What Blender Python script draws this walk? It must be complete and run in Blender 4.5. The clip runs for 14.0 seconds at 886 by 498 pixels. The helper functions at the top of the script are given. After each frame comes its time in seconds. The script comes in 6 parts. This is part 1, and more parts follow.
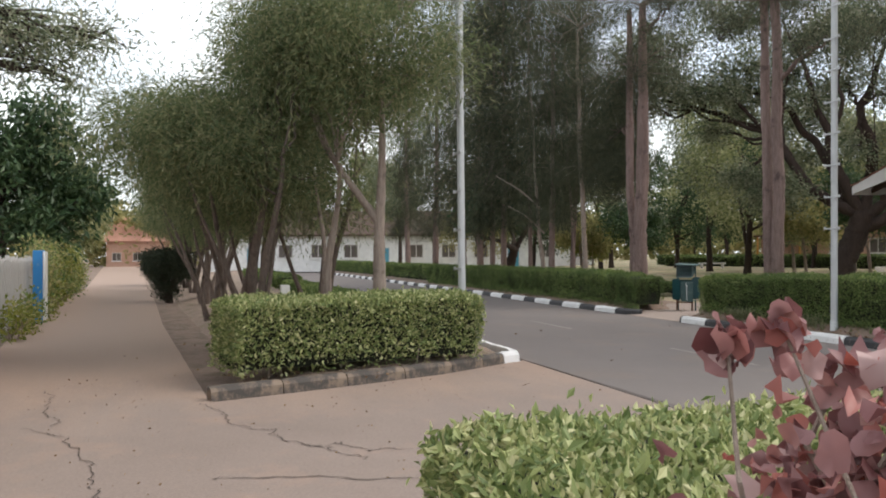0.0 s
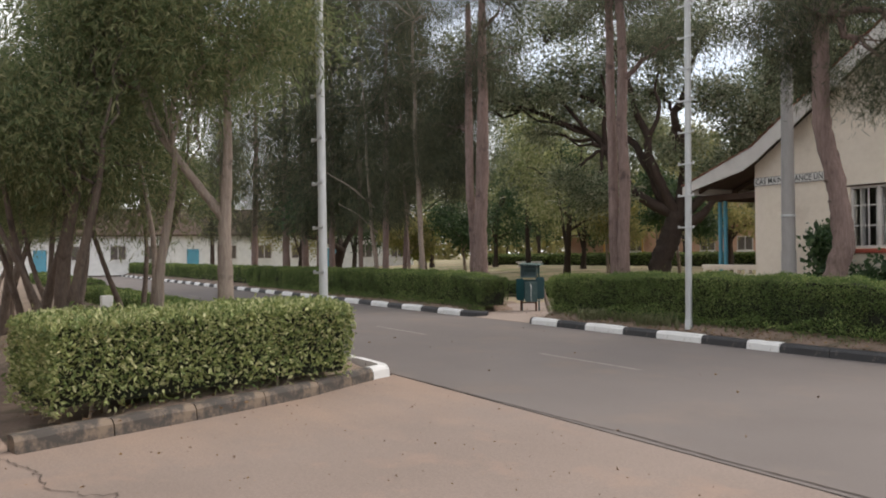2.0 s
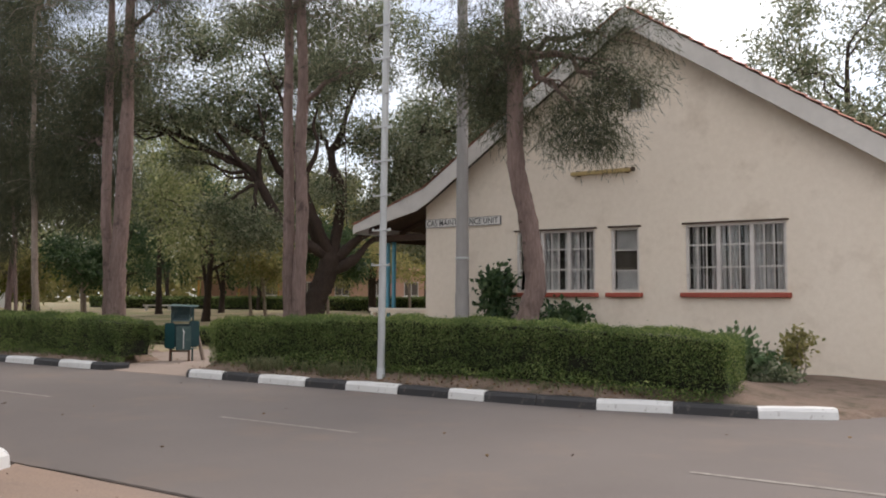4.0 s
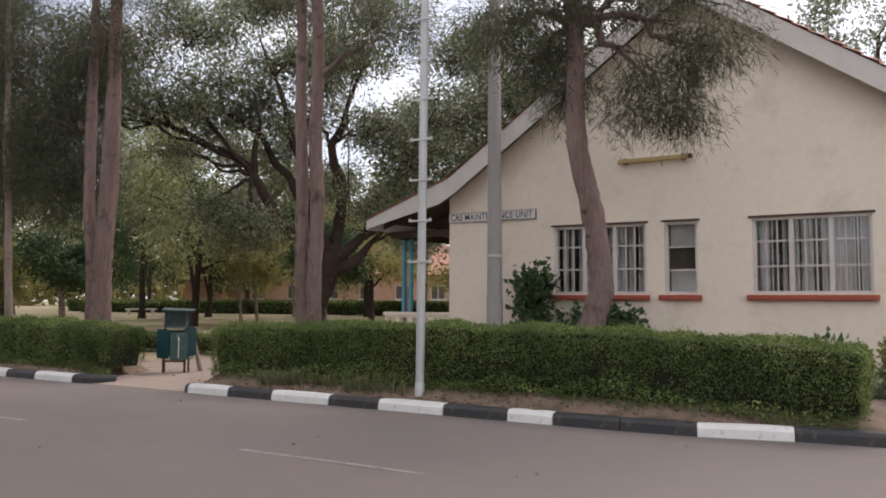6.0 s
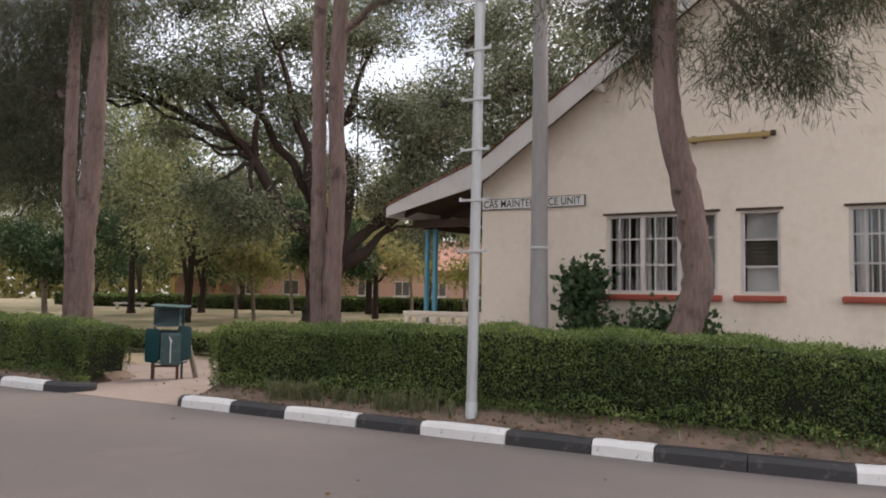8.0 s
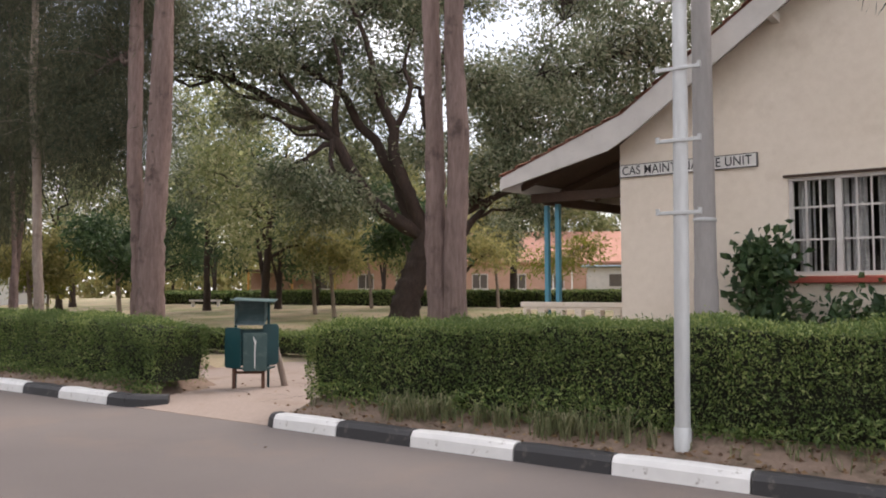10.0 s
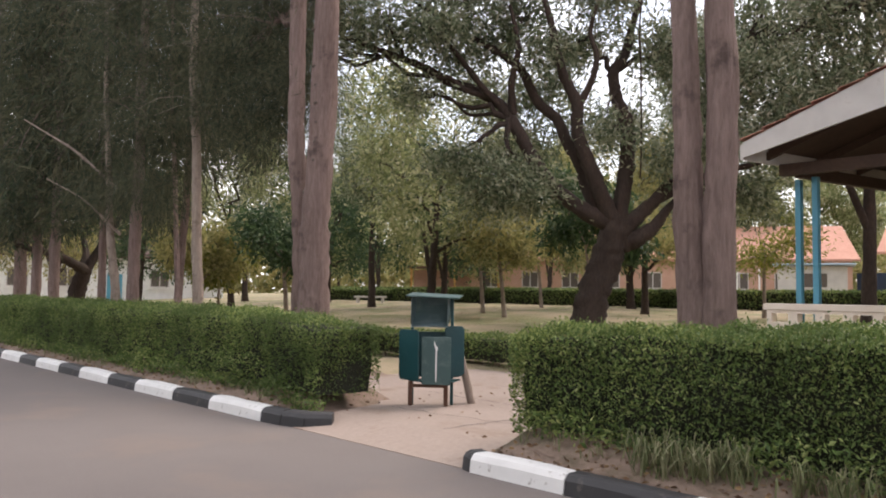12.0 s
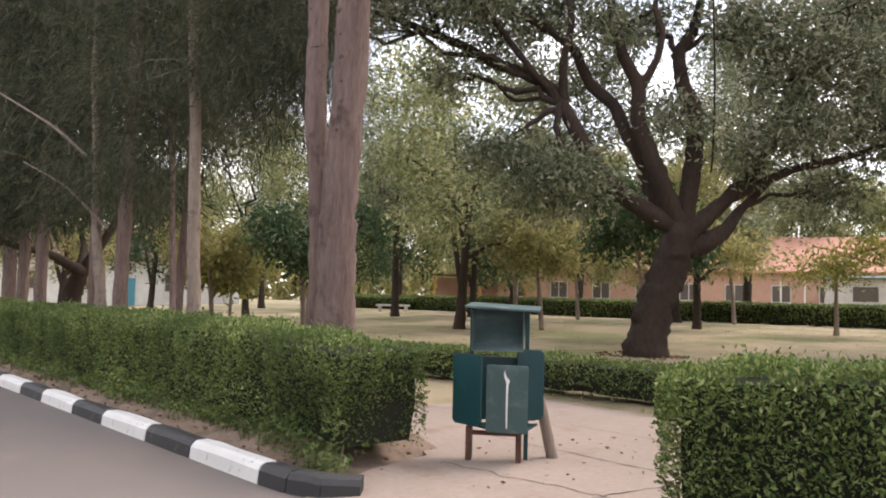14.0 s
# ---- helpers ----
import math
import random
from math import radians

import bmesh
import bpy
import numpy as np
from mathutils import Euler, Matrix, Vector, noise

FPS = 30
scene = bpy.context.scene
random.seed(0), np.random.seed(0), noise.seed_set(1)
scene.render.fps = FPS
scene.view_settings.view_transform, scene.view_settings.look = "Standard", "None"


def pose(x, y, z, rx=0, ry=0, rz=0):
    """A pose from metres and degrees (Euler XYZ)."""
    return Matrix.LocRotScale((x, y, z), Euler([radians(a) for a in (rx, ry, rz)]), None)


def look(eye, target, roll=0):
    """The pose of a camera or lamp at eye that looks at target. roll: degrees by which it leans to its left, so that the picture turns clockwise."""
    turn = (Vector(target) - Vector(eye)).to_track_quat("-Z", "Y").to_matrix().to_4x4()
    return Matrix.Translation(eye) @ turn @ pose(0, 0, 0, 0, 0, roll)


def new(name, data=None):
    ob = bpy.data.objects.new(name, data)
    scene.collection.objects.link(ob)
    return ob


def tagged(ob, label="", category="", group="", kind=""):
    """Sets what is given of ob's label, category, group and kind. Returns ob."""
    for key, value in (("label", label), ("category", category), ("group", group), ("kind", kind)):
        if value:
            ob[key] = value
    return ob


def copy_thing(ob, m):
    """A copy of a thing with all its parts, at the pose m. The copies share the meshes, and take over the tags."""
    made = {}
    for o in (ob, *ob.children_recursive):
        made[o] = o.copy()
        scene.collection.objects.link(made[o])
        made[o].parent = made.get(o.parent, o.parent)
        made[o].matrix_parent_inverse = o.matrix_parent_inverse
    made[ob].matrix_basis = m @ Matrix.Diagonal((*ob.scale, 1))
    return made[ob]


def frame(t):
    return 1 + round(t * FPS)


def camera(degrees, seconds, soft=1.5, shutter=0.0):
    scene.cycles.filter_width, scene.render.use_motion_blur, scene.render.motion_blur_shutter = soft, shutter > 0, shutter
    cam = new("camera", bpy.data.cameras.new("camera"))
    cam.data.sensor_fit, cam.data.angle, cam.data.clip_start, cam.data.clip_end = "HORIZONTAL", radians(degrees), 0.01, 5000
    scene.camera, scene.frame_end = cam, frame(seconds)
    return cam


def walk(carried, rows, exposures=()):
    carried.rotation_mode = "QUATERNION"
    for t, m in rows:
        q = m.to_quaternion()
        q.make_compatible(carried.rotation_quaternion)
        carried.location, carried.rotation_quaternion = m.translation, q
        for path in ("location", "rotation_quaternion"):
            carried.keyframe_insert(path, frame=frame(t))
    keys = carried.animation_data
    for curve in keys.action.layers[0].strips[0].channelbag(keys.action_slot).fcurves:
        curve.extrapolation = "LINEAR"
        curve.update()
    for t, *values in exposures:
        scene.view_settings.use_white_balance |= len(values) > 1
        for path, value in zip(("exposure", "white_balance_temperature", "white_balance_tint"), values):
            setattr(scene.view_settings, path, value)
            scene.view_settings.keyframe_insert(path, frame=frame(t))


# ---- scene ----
cam = camera(59.0, 14.0, 1.9)
PATH = [
    (0, (10.092, 12.129, 1.607), (8.184, 12.729, 1.622), -0.2),
    (0.5, (9.556, 11.997, 1.565), (7.614, 12.476, 1.568), -0.4),
    (1, (9.09, 12.031, 1.529), (7.164, 12.569, 1.541), -1.1),
    (1.5, (8.742, 11.913, 1.568), (6.879, 12.64, 1.572), -0.7),
    (2, (8.494, 11.958, 1.627), (6.784, 12.996, 1.639), -0.6),
    (2.5, (8.09, 11.956, 1.632), (6.675, 13.37, 1.628), -0.6),
    (3, (7.45, 12.101, 1.561), (6.218, 13.676, 1.59), -0.2),
    (5.3, (4.929, 13.523, 1.511), (3.944, 15.254, 1.698), 0.2),
    (5.5, (4.751, 13.6, 1.503), (3.744, 15.321, 1.662), 0.0),
    (6, (4.363, 13.913, 1.511), (3.353, 15.635, 1.644), 0.2),
    (6.5, (3.811, 14.393, 1.529), (2.803, 16.116, 1.658), 0.9),
    (7, (3.426, 14.679, 1.528), (2.409, 16.396, 1.658), 0.9),
    (9.3, (1.247, 16.566, 1.517), (0.29, 18.318, 1.636), 0.8),
    (9.5, (1.02, 16.72, 1.511), (0.014, 18.444, 1.627), 1.1),
    (10, (0.466, 17.103, 1.437), (-0.67, 18.745, 1.546), -0.1),
    (10.5, (-0.077, 17.575, 1.408), (-1.348, 19.114, 1.523), 0.6),
    (11, (-0.405, 17.689, 1.556), (-1.673, 19.232, 1.661), 0.5),
    (11.5, (-1.079, 18.257, 1.458), (-2.412, 19.745, 1.551), 0.8),
    (12, (-1.568, 18.606, 1.394), (-3.008, 19.99, 1.498), 0.6),
    (12.5, (-1.947, 18.901, 1.443), (-3.382, 20.292, 1.534), 0.6),
    (13, (-2.554, 19.24, 1.462), (-3.974, 20.645, 1.551), 1.1),
    (13.5, (-3.056, 19.611, 1.404), (-4.49, 21.001, 1.507), 0.9),
    (14, (-3.678, 20.025, 1.384), (-5.151, 21.372, 1.51), 1.4),
]
walk(cam, [(t, look(eye, target, roll)) for t, eye, target, roll in PATH],
     [(0, 0.2, 6250, 10), (0.5, 0.1, 6250, 10), (1, -0.15, 6250, 10), (1.5, 0.05, 6250, 10), (2, 0.15, 6500, 12), (2.5, 0.25, 6500, 12), (3, 0.1, 6500, 12), (5.5, 0.15, 6500, 17), (7, 0.15, 6500, 17), (9.5, 0.57, 6500, 17), (11, 0.6, 6500, 17), (12, 0.68, 6500, 17), (13, 0.95, 6500, 17), (13.5, 1.2, 6500, 17), (14, 0.84, 6500, 17)])
# ---------------------------------------------------------------- world and light
world = bpy.data.worlds.new("sky")
scene.world = world
world.use_nodes = True
wn, wl = world.node_tree.nodes, world.node_tree.links
sky = wn.new("ShaderNodeTexSky")
sky.sky_type, sky.sun_disc = "NISHITA", False
sky.sun_elevation, sky.sun_rotation = radians(50), radians(14)
sky.dust_density, sky.air_density, sky.ozone_density = 2.0, 1.0, 1.0
# a thin bright layer of cloud over the clear sky
cloud = wn.new("ShaderNodeTexNoise")
cloud.inputs["Scale"].default_value, cloud.inputs["Detail"].default_value = 2.2, 6.0
veil = wn.new("ShaderNodeValToRGB")
veil.color_ramp.elements[0].position, veil.color_ramp.elements[0].color = 0.40, (0.25, 0.25, 0.25, 1)
veil.color_ramp.elements[1].position, veil.color_ramp.elements[1].color = 0.62, (0.97, 0.97, 0.97, 1)
cover = wn.new("ShaderNodeMix")
cover.data_type = "RGBA"
cover.inputs[7].default_value = (10.4, 10.4, 10.2, 1)
wl.new(cloud.outputs["Fac"], veil.inputs["Fac"])
wl.new(veil.outputs["Color"], cover.inputs[0])
wl.new(sky.outputs["Color"], cover.inputs[6])
wn["Background"].inputs["Strength"].default_value = 0.15
wl.new(cover.outputs[2], wn["Background"].inputs["Color"])
sun_data = bpy.data.lights.new("sun", "SUN")
sun_data.energy, sun_data.angle, sun_data.color = 2.0, radians(35), (1.0, 0.9, 0.78)
sun = new("sun", sun_data)
sun.matrix_world = look((10, 56, 52), (0, 16, 0))

rng = np.random.default_rng(7)


# ---------------------------------------------------------------- mesh helpers
def mesh_of(name, verts, faces, mat, smooth=False):
    """A mesh from arrays: verts n x 3, faces one array or a list of them."""
    me = bpy.data.meshes.new(name)
    verts = np.asarray(verts, dtype=np.float32).reshape(-1, 3)
    groups = [np.asarray(f, dtype=np.int32) for f in (faces if isinstance(faces, list) else [faces]) if len(f)]
    me.vertices.add(len(verts))
    me.vertices.foreach_set("co", verts.ravel())
    loops = np.concatenate([g.ravel() for g in groups])
    sizes = np.concatenate([np.full(len(g), g.shape[1], dtype=np.int32) for g in groups])
    me.loops.add(len(loops))
    me.loops.foreach_set("vertex_index", loops)
    me.polygons.add(len(sizes))
    me.polygons.foreach_set("loop_start", np.concatenate([[0], np.cumsum(sizes)[:-1]]).astype(np.int32))
    me.polygons.foreach_set("use_smooth", np.full(len(sizes), smooth))
    me.update(calc_edges=True)
    me.materials.append(mat)
    return me


def put(name, me, parent=None, label="", at=None):
    ob = new(name, me)
    if parent is not None:
        ob.parent = parent
    if at is not None:
        ob.matrix_basis = at
    return tagged(ob, label)


def part(name, bm, mat, parent=None, label="", at=None, smooth=False):
    """Links a bmesh as one mesh object under a thing or a part."""
    me = bpy.data.meshes.new(name)
    bm.to_mesh(me)
    bm.free()
    if smooth:
        me.polygons.foreach_set("use_smooth", np.full(len(me.polygons), True))
    me.materials.append(mat)
    return put(name, me, parent, label, at)


def thing(name, m, label, category, group="", kind=""):
    ob = new(name)
    ob.empty_display_size = 0.2
    ob.matrix_basis = m
    return tagged(ob, label, category, group, kind)


def box(sx, sy, sz, x=0, y=0, z=0, bevel=0.0, turn=None):
    """A box of that size whose base's middle is at x, y, z."""
    bm = bmesh.new()
    bmesh.ops.create_cube(bm, size=1)
    bmesh.ops.scale(bm, vec=(sx, sy, sz), verts=bm.verts)
    if bevel:
        bmesh.ops.bevel(bm, geom=list(bm.edges), offset=bevel, segments=2, affect="EDGES", profile=0.5)
    if turn is not None:
        bmesh.ops.transform(bm, matrix=turn, verts=bm.verts)
    bmesh.ops.translate(bm, vec=(x, y, z + (0 if turn is not None else sz / 2)), verts=bm.verts)
    return bm


def join(*bms):
    out = bms[0]
    for other in bms[1:]:
        me = bpy.data.meshes.new("joining")
        other.to_mesh(me)
        other.free()
        out.from_mesh(me)
        bpy.data.meshes.remove(me)
    return out


def prism(points, y0, y1):
    """A solid between the planes y0 and y1 with the outline points (x, z)."""
    bm = bmesh.new()
    a = [bm.verts.new((x, y0, z)) for x, z in points]
    b = [bm.verts.new((x, y1, z)) for x, z in points]
    bm.faces.new(a)
    bm.faces.new(b[::-1])
    for i in range(len(a)):
        j = (i + 1) % len(a)
        bm.faces.new((a[i], b[i], b[j], a[j]))
    bmesh.ops.recalc_face_normals(bm, faces=bm.faces)
    return bm


def slab(points, z0, z1):
    """A solid between the heights z0 and z1 with the outline points (x, y)."""
    bm = bmesh.new()
    a = [bm.verts.new((x, y, z0)) for x, y in points]
    b = [bm.verts.new((x, y, z1)) for x, y in points]
    bm.faces.new(a)
    bm.faces.new(b)
    for i in range(len(a)):
        j = (i + 1) % len(a)
        bm.faces.new((a[i], b[i], b[j], a[j]))
    bmesh.ops.recalc_face_normals(bm, faces=bm.faces)
    return bm


def tube(path, radii, sides=8, rough=0.0):
    """Verts and quads of a tapered tube along a path."""
    p = np.asarray(path, float)
    n = len(p)
    tang = np.gradient(p, axis=0)
    tang /= np.linalg.norm(tang, axis=1)[:, None] + 1e-9
    ref = np.array([0.31, 0.95, 0.05])
    u = np.cross(tang, ref)
    u /= np.linalg.norm(u, axis=1)[:, None] + 1e-9
    v = np.cross(tang, u)
    ang = np.linspace(0, 2 * np.pi, sides, endpoint=False)
    r = np.asarray(radii, float)[:, None] * (1 + rough * rng.normal(size=(n, sides)))
    ring = p[:, None, :] + r[:, :, None] * (np.cos(ang)[None, :, None] * u[:, None, :] + np.sin(ang)[None, :, None] * v[:, None, :])
    i, j = np.meshgrid(np.arange(n - 1), np.arange(sides), indexing="ij")
    k = (j + 1) % sides
    quads = np.stack([i * sides + j, i * sides + k, (i + 1) * sides + k, (i + 1) * sides + j], -1).reshape(-1, 4)
    return ring.reshape(-1, 3), quads


def gather(pieces):
    verts, faces, start = [], [], 0
    for v, f in pieces:
        verts.append(v)
        faces.append(f + start)
        start += len(v)
    return np.concatenate(verts), np.concatenate(faces)


def leaves(centres, axes, length, width, fold=0.25, spread=0.3):
    """Folded leaf blades (two triangles each) at the centres, along the axes."""
    n = len(centres)
    a = axes / (np.linalg.norm(axes, axis=1)[:, None] + 1e-9)
    side = np.cross(a, rng.normal(size=(n, 3)))
    side /= np.linalg.norm(side, axis=1)[:, None] + 1e-9
    up = np.cross(side, a)
    s = (1 + spread * rng.normal(size=(n, 1))).clip(0.4, 1.8)
    half, w = a * length * s / 2, side * width * s / 2
    lift = up * width * s * fold
    v = np.stack([centres - half, centres + w + lift, centres + half, centres - w + lift], 1).reshape(-1, 3)
    q = np.arange(4 * n, dtype=np.int32).reshape(-1, 4)
    return v, np.concatenate([q[:, [0, 1, 2]], q[:, [0, 2, 3]]])


# ---------------------------------------------------------------- materials
def material(name, rough=0.7, metal=0.0, spec=0.5):
    m = bpy.data.materials.new(name)
    m.use_nodes = True
    b = m.node_tree.nodes["Principled BSDF"]
    b.inputs["Roughness"].default_value, b.inputs["Metallic"].default_value = rough, metal
    b.inputs["Specular IOR Level"].default_value = spec
    return m, m.node_tree.nodes, m.node_tree.links, b


def ramp(nodes, links, source, stops):
    r = nodes.new("ShaderNodeValToRGB")
    while len(r.color_ramp.elements) < len(stops):
        r.color_ramp.elements.new(0.5)
    for e, (p, c) in zip(r.color_ramp.elements, stops):
        e.position, e.color = p, (*c, 1)
    links.new(source, r.inputs["Fac"])
    return r.outputs["Color"]


def noise_of(nodes, links, scale, detail=5.0, rough=0.6, stretch=None, space="Object"):
    tc = nodes.new("ShaderNodeTexCoord")
    t = nodes.new("ShaderNodeTexNoise")
    t.inputs["Scale"].default_value, t.inputs["Detail"].default_value, t.inputs["Roughness"].default_value = scale, detail, rough
    if stretch:
        mp = nodes.new("ShaderNodeMapping")
        mp.inputs["Scale"].default_value = stretch
        links.new(tc.outputs[space], mp.inputs["Vector"])
        links.new(mp.outputs["Vector"], t.inputs["Vector"])
    else:
        links.new(tc.outputs[space], t.inputs["Vector"])
    return t.outputs["Fac"]


def mix(nodes, links, fac, a, b, how="MIX"):
    m = nodes.new("ShaderNodeMix")
    m.data_type, m.blend_type = "RGBA", how
    for key, val in ((0, fac), (6, a), (7, b)):
        if isinstance(val, (int, float)):
            m.inputs[key].default_value = val
        elif isinstance(val, tuple):
            m.inputs[key].default_value = (*val, 1)
        else:
            links.new(val, m.inputs[key])
    return m.outputs[2]


def bump(nodes, links, b, height, strength, distance):
    n = nodes.new("ShaderNodeBump")
    n.inputs["Strength"].default_value, n.inputs["Distance"].default_value = strength, distance
    links.new(height, n.inputs["Height"])
    links.new(n.outputs["Normal"], b.inputs["Normal"])


def surface(name, lo, hi, big=0.6, small=14.0, rough=0.8, strength=0.3, distance=0.01, stain=None, stain_at=(0.55, 0.7), metal=0.0, stretch=None, spec=0.4):
    """Two-scale mottled surface between two colours, with an optional stain colour."""
    m, n, l, b = material(name, rough, metal, spec)
    large = noise_of(n, l, big, 4, 0.6, stretch)
    fine = noise_of(n, l, small, 6, 0.7, stretch)
    a = ramp(n, l, large, [(0.3, lo), (0.7, hi)])
    c = mix(n, l, 0.5, a, ramp(n, l, fine, [(0.35, lo), (0.65, hi)]))
    if stain:
        patch = noise_of(n, l, big * 2.3, 6, 0.65)
        f = ramp(n, l, patch, [(stain_at[0], (0, 0, 0)), (stain_at[1], (0.8, 0.8, 0.8))])
        c = mix(n, l, f, c, stain)
    l.new(c, b.inputs["Base Color"])
    bump(n, l, b, fine, strength, distance)
    return m


def leaf_material(name, tones, rough=0.55, glow=0.25, big=None):
    m, n, l, b = material(name, rough, 0.0, 0.35)
    geo = n.new("ShaderNodeNewGeometry")
    k = len(tones) - 1
    c = ramp(n, l, geo.outputs["Random Per Island"], [(i / k, t) for i, t in enumerate(tones)])
    if big:
        c = mix(n, l, ramp(n, l, noise_of(n, l, 0.9, 3), [(0.42, (0, 0, 0)), (0.62, (0.7, 0.7, 0.7))]), c, big)
    l.new(c, b.inputs["Base Color"])
    tr = n.new("ShaderNodeBsdfTranslucent")
    l.new(c, tr.inputs["Color"])
    ms = n.new("ShaderNodeMixShader")
    ms.inputs[0].default_value = glow
    l.new(b.outputs[0], ms.inputs[1])
    l.new(tr.outputs[0], ms.inputs[2])
    l.new(ms.outputs[0], n["Material Output"].inputs["Surface"])
    return m


def glass_material():
    m, n, l, b = material("window_glass", 0.05, 0.0, 0.6)
    b.inputs["Base Color"].default_value = (0.9, 0.95, 0.95, 1)
    b.inputs["Transmission Weight"].default_value = 1.0
    b.inputs["IOR"].default_value = 1.4
    return m


def paint(name, colour, worn, rough=0.45, amount=(0.62, 0.72), scale=9.0):
    m, n, l, b = material(name, rough)
    f = ramp(n, l, noise_of(n, l, scale, 7, 0.7), [(amount[0], (0, 0, 0)), (amount[1], (1, 1, 1))])
    tone = ramp(n, l, noise_of(n, l, 2.0, 4), [(0.3, tuple(0.82 * v for v in colour)), (0.7, colour)])
    l.new(mix(n, l, f, tone, worn), b.inputs["Base Color"])
    bump(n, l, b, noise_of(n, l, 40, 4), 0.15, 0.004)
    return m


def apron_material():
    """Worn tarmac under orange dust that lies thick along the footpath and thins out towards the road."""
    m, n, l, b = material("dusty_tarmac", 0.9, 0.0, 0.4)
    fine = noise_of(n, l, 45, 6, 0.7)
    base = mix(n, l, 0.5, ramp(n, l, noise_of(n, l, 0.5, 4), [(0.3, (0.190, 0.148, 0.125)), (0.7, (0.258, 0.205, 0.174))]), ramp(n, l, fine, [(0.35, (0.175, 0.136, 0.114)), (0.65, (0.270, 0.216, 0.184))]))
    patch = ramp(n, l, noise_of(n, l, 1.15, 6, 0.65), [(0.54, (0, 0, 0)), (0.74, (0.7, 0.7, 0.7))])
    base = mix(n, l, patch, base, (0.30, 0.21, 0.16))
    tc, sep, fade, add = n.new("ShaderNodeTexCoord"), n.new("ShaderNodeSeparateXYZ"), n.new("ShaderNodeMapRange"), n.new("ShaderNodeMath")
    l.new(tc.outputs["Object"], sep.inputs[0])
    l.new(sep.outputs["X"], fade.inputs["Value"])
    for key, v in (("From Min", -2.0), ("From Max", 4.4), ("To Min", 0.5), ("To Max", -0.45)):
        fade.inputs[key].default_value = v
    add.operation = "ADD"
    l.new(fade.outputs[0], add.inputs[0])
    l.new(noise_of(n, l, 0.8, 5, 0.65, (0.5, 1.3, 1)), add.inputs[1])
    dust = ramp(n, l, fine, [(0.3, (0.255, 0.182, 0.138)), (0.7, (0.365, 0.262, 0.200))])
    l.new(mix(n, l, ramp(n, l, add.outputs[0], [(0.4, (0, 0, 0)), (0.85, (0.9, 0.9, 0.9))]), base, dust), b.inputs["Base Color"])
    bump(n, l, b, fine, 0.4, 0.008)
    return m


ASPHALT = surface("asphalt", (0.125, 0.107, 0.098), (0.175, 0.152, 0.14), 0.35, 60, 0.85, 0.35, 0.006, (0.19, 0.15, 0.125), (0.52, 0.75))
APRON = apron_material()
SOIL = surface("red_brown_soil", (0.15, 0.107, 0.08), (0.26, 0.187, 0.144), 1.2, 18, 0.95, 0.7, 0.03, (0.09, 0.075, 0.045), (0.5, 0.65))
VERGE = surface("dusty_verge_soil", (0.18, 0.13, 0.1), (0.29, 0.215, 0.165), 1.0, 16, 0.95, 0.7, 0.03, (0.13, 0.115, 0.06), (0.5, 0.66))
LAWN = surface("dry_lawn", (0.25, 0.205, 0.125), (0.37, 0.295, 0.195), 0.16, 25, 0.95, 0.6, 0.03, (0.135, 0.15, 0.055), (0.45, 0.6))
CONCRETE = surface("worn_concrete", (0.235, 0.185, 0.155), (0.32, 0.258, 0.22), 0.7, 20, 0.9, 0.4, 0.01, (0.2, 0.14, 0.1), (0.56, 0.7))
KERB_WHITE = paint("white_kerb_paint", (0.78, 0.77, 0.75), (0.32, 0.29, 0.26), 0.7, (0.6, 0.68), 11)
KERB_BLACK = paint("black_kerb_paint", (0.035, 0.034, 0.036), (0.12, 0.105, 0.09), 0.65, (0.58, 0.72), 8)
KERB_DUSTY = paint("dusty_black_kerb", (0.07, 0.06, 0.052), (0.2, 0.15, 0.11), 0.8, (0.45, 0.6), 5)
PLASTER = surface("cream_plaster", (0.70, 0.61, 0.50), (0.80, 0.71, 0.60), 0.45, 8, 0.9, 0.12, 0.006, (0.55, 0.46, 0.36), (0.55, 0.8))
BARGE = paint("grey_white_fascia", (0.62, 0.59, 0.55), (0.42, 0.38, 0.34), 0.75, (0.6, 0.75), 4)
ROOF_TILE = surface("red_clay_tile", (0.40, 0.17, 0.12), (0.55, 0.26, 0.19), 1.5, 12, 0.9, 0.4, 0.01, (0.24, 0.13, 0.10), (0.58, 0.72))
DARK_TIMBER = surface("dark_timber", (0.045, 0.028, 0.02), (0.09, 0.055, 0.038), 2, 20, 0.8, 0.3, 0.01)
SILL = paint("red_oxide_sill", (0.36, 0.075, 0.045), (0.2, 0.06, 0.045), 0.6)
STEEL_WHITE = paint("white_window_steel", (0.62, 0.58, 0.54), (0.34, 0.27, 0.22), 0.5)
CURTAIN = surface("pale_curtain", (0.40, 0.35, 0.34), (0.70, 0.64, 0.62), 3, 30, 0.95, 0.2, 0.01)
# Indoor dimness is put into this dark tone; solid far panes share it.
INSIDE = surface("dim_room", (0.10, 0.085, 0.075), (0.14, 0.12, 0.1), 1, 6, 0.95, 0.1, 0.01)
GLASS = glass_material()
SIGN_BLACK = paint("black_sign_paint", (0.02, 0.02, 0.022), (0.06, 0.055, 0.05), 0.6, (0.7, 0.8))
GALV = surface("galvanised_pole", (0.42, 0.43, 0.43), (0.56, 0.57, 0.57), 1.0, 15, 0.55, 0.1, 0.004, (0.30, 0.27, 0.24), (0.62, 0.75), 0.3, (1, 1, 0.25))
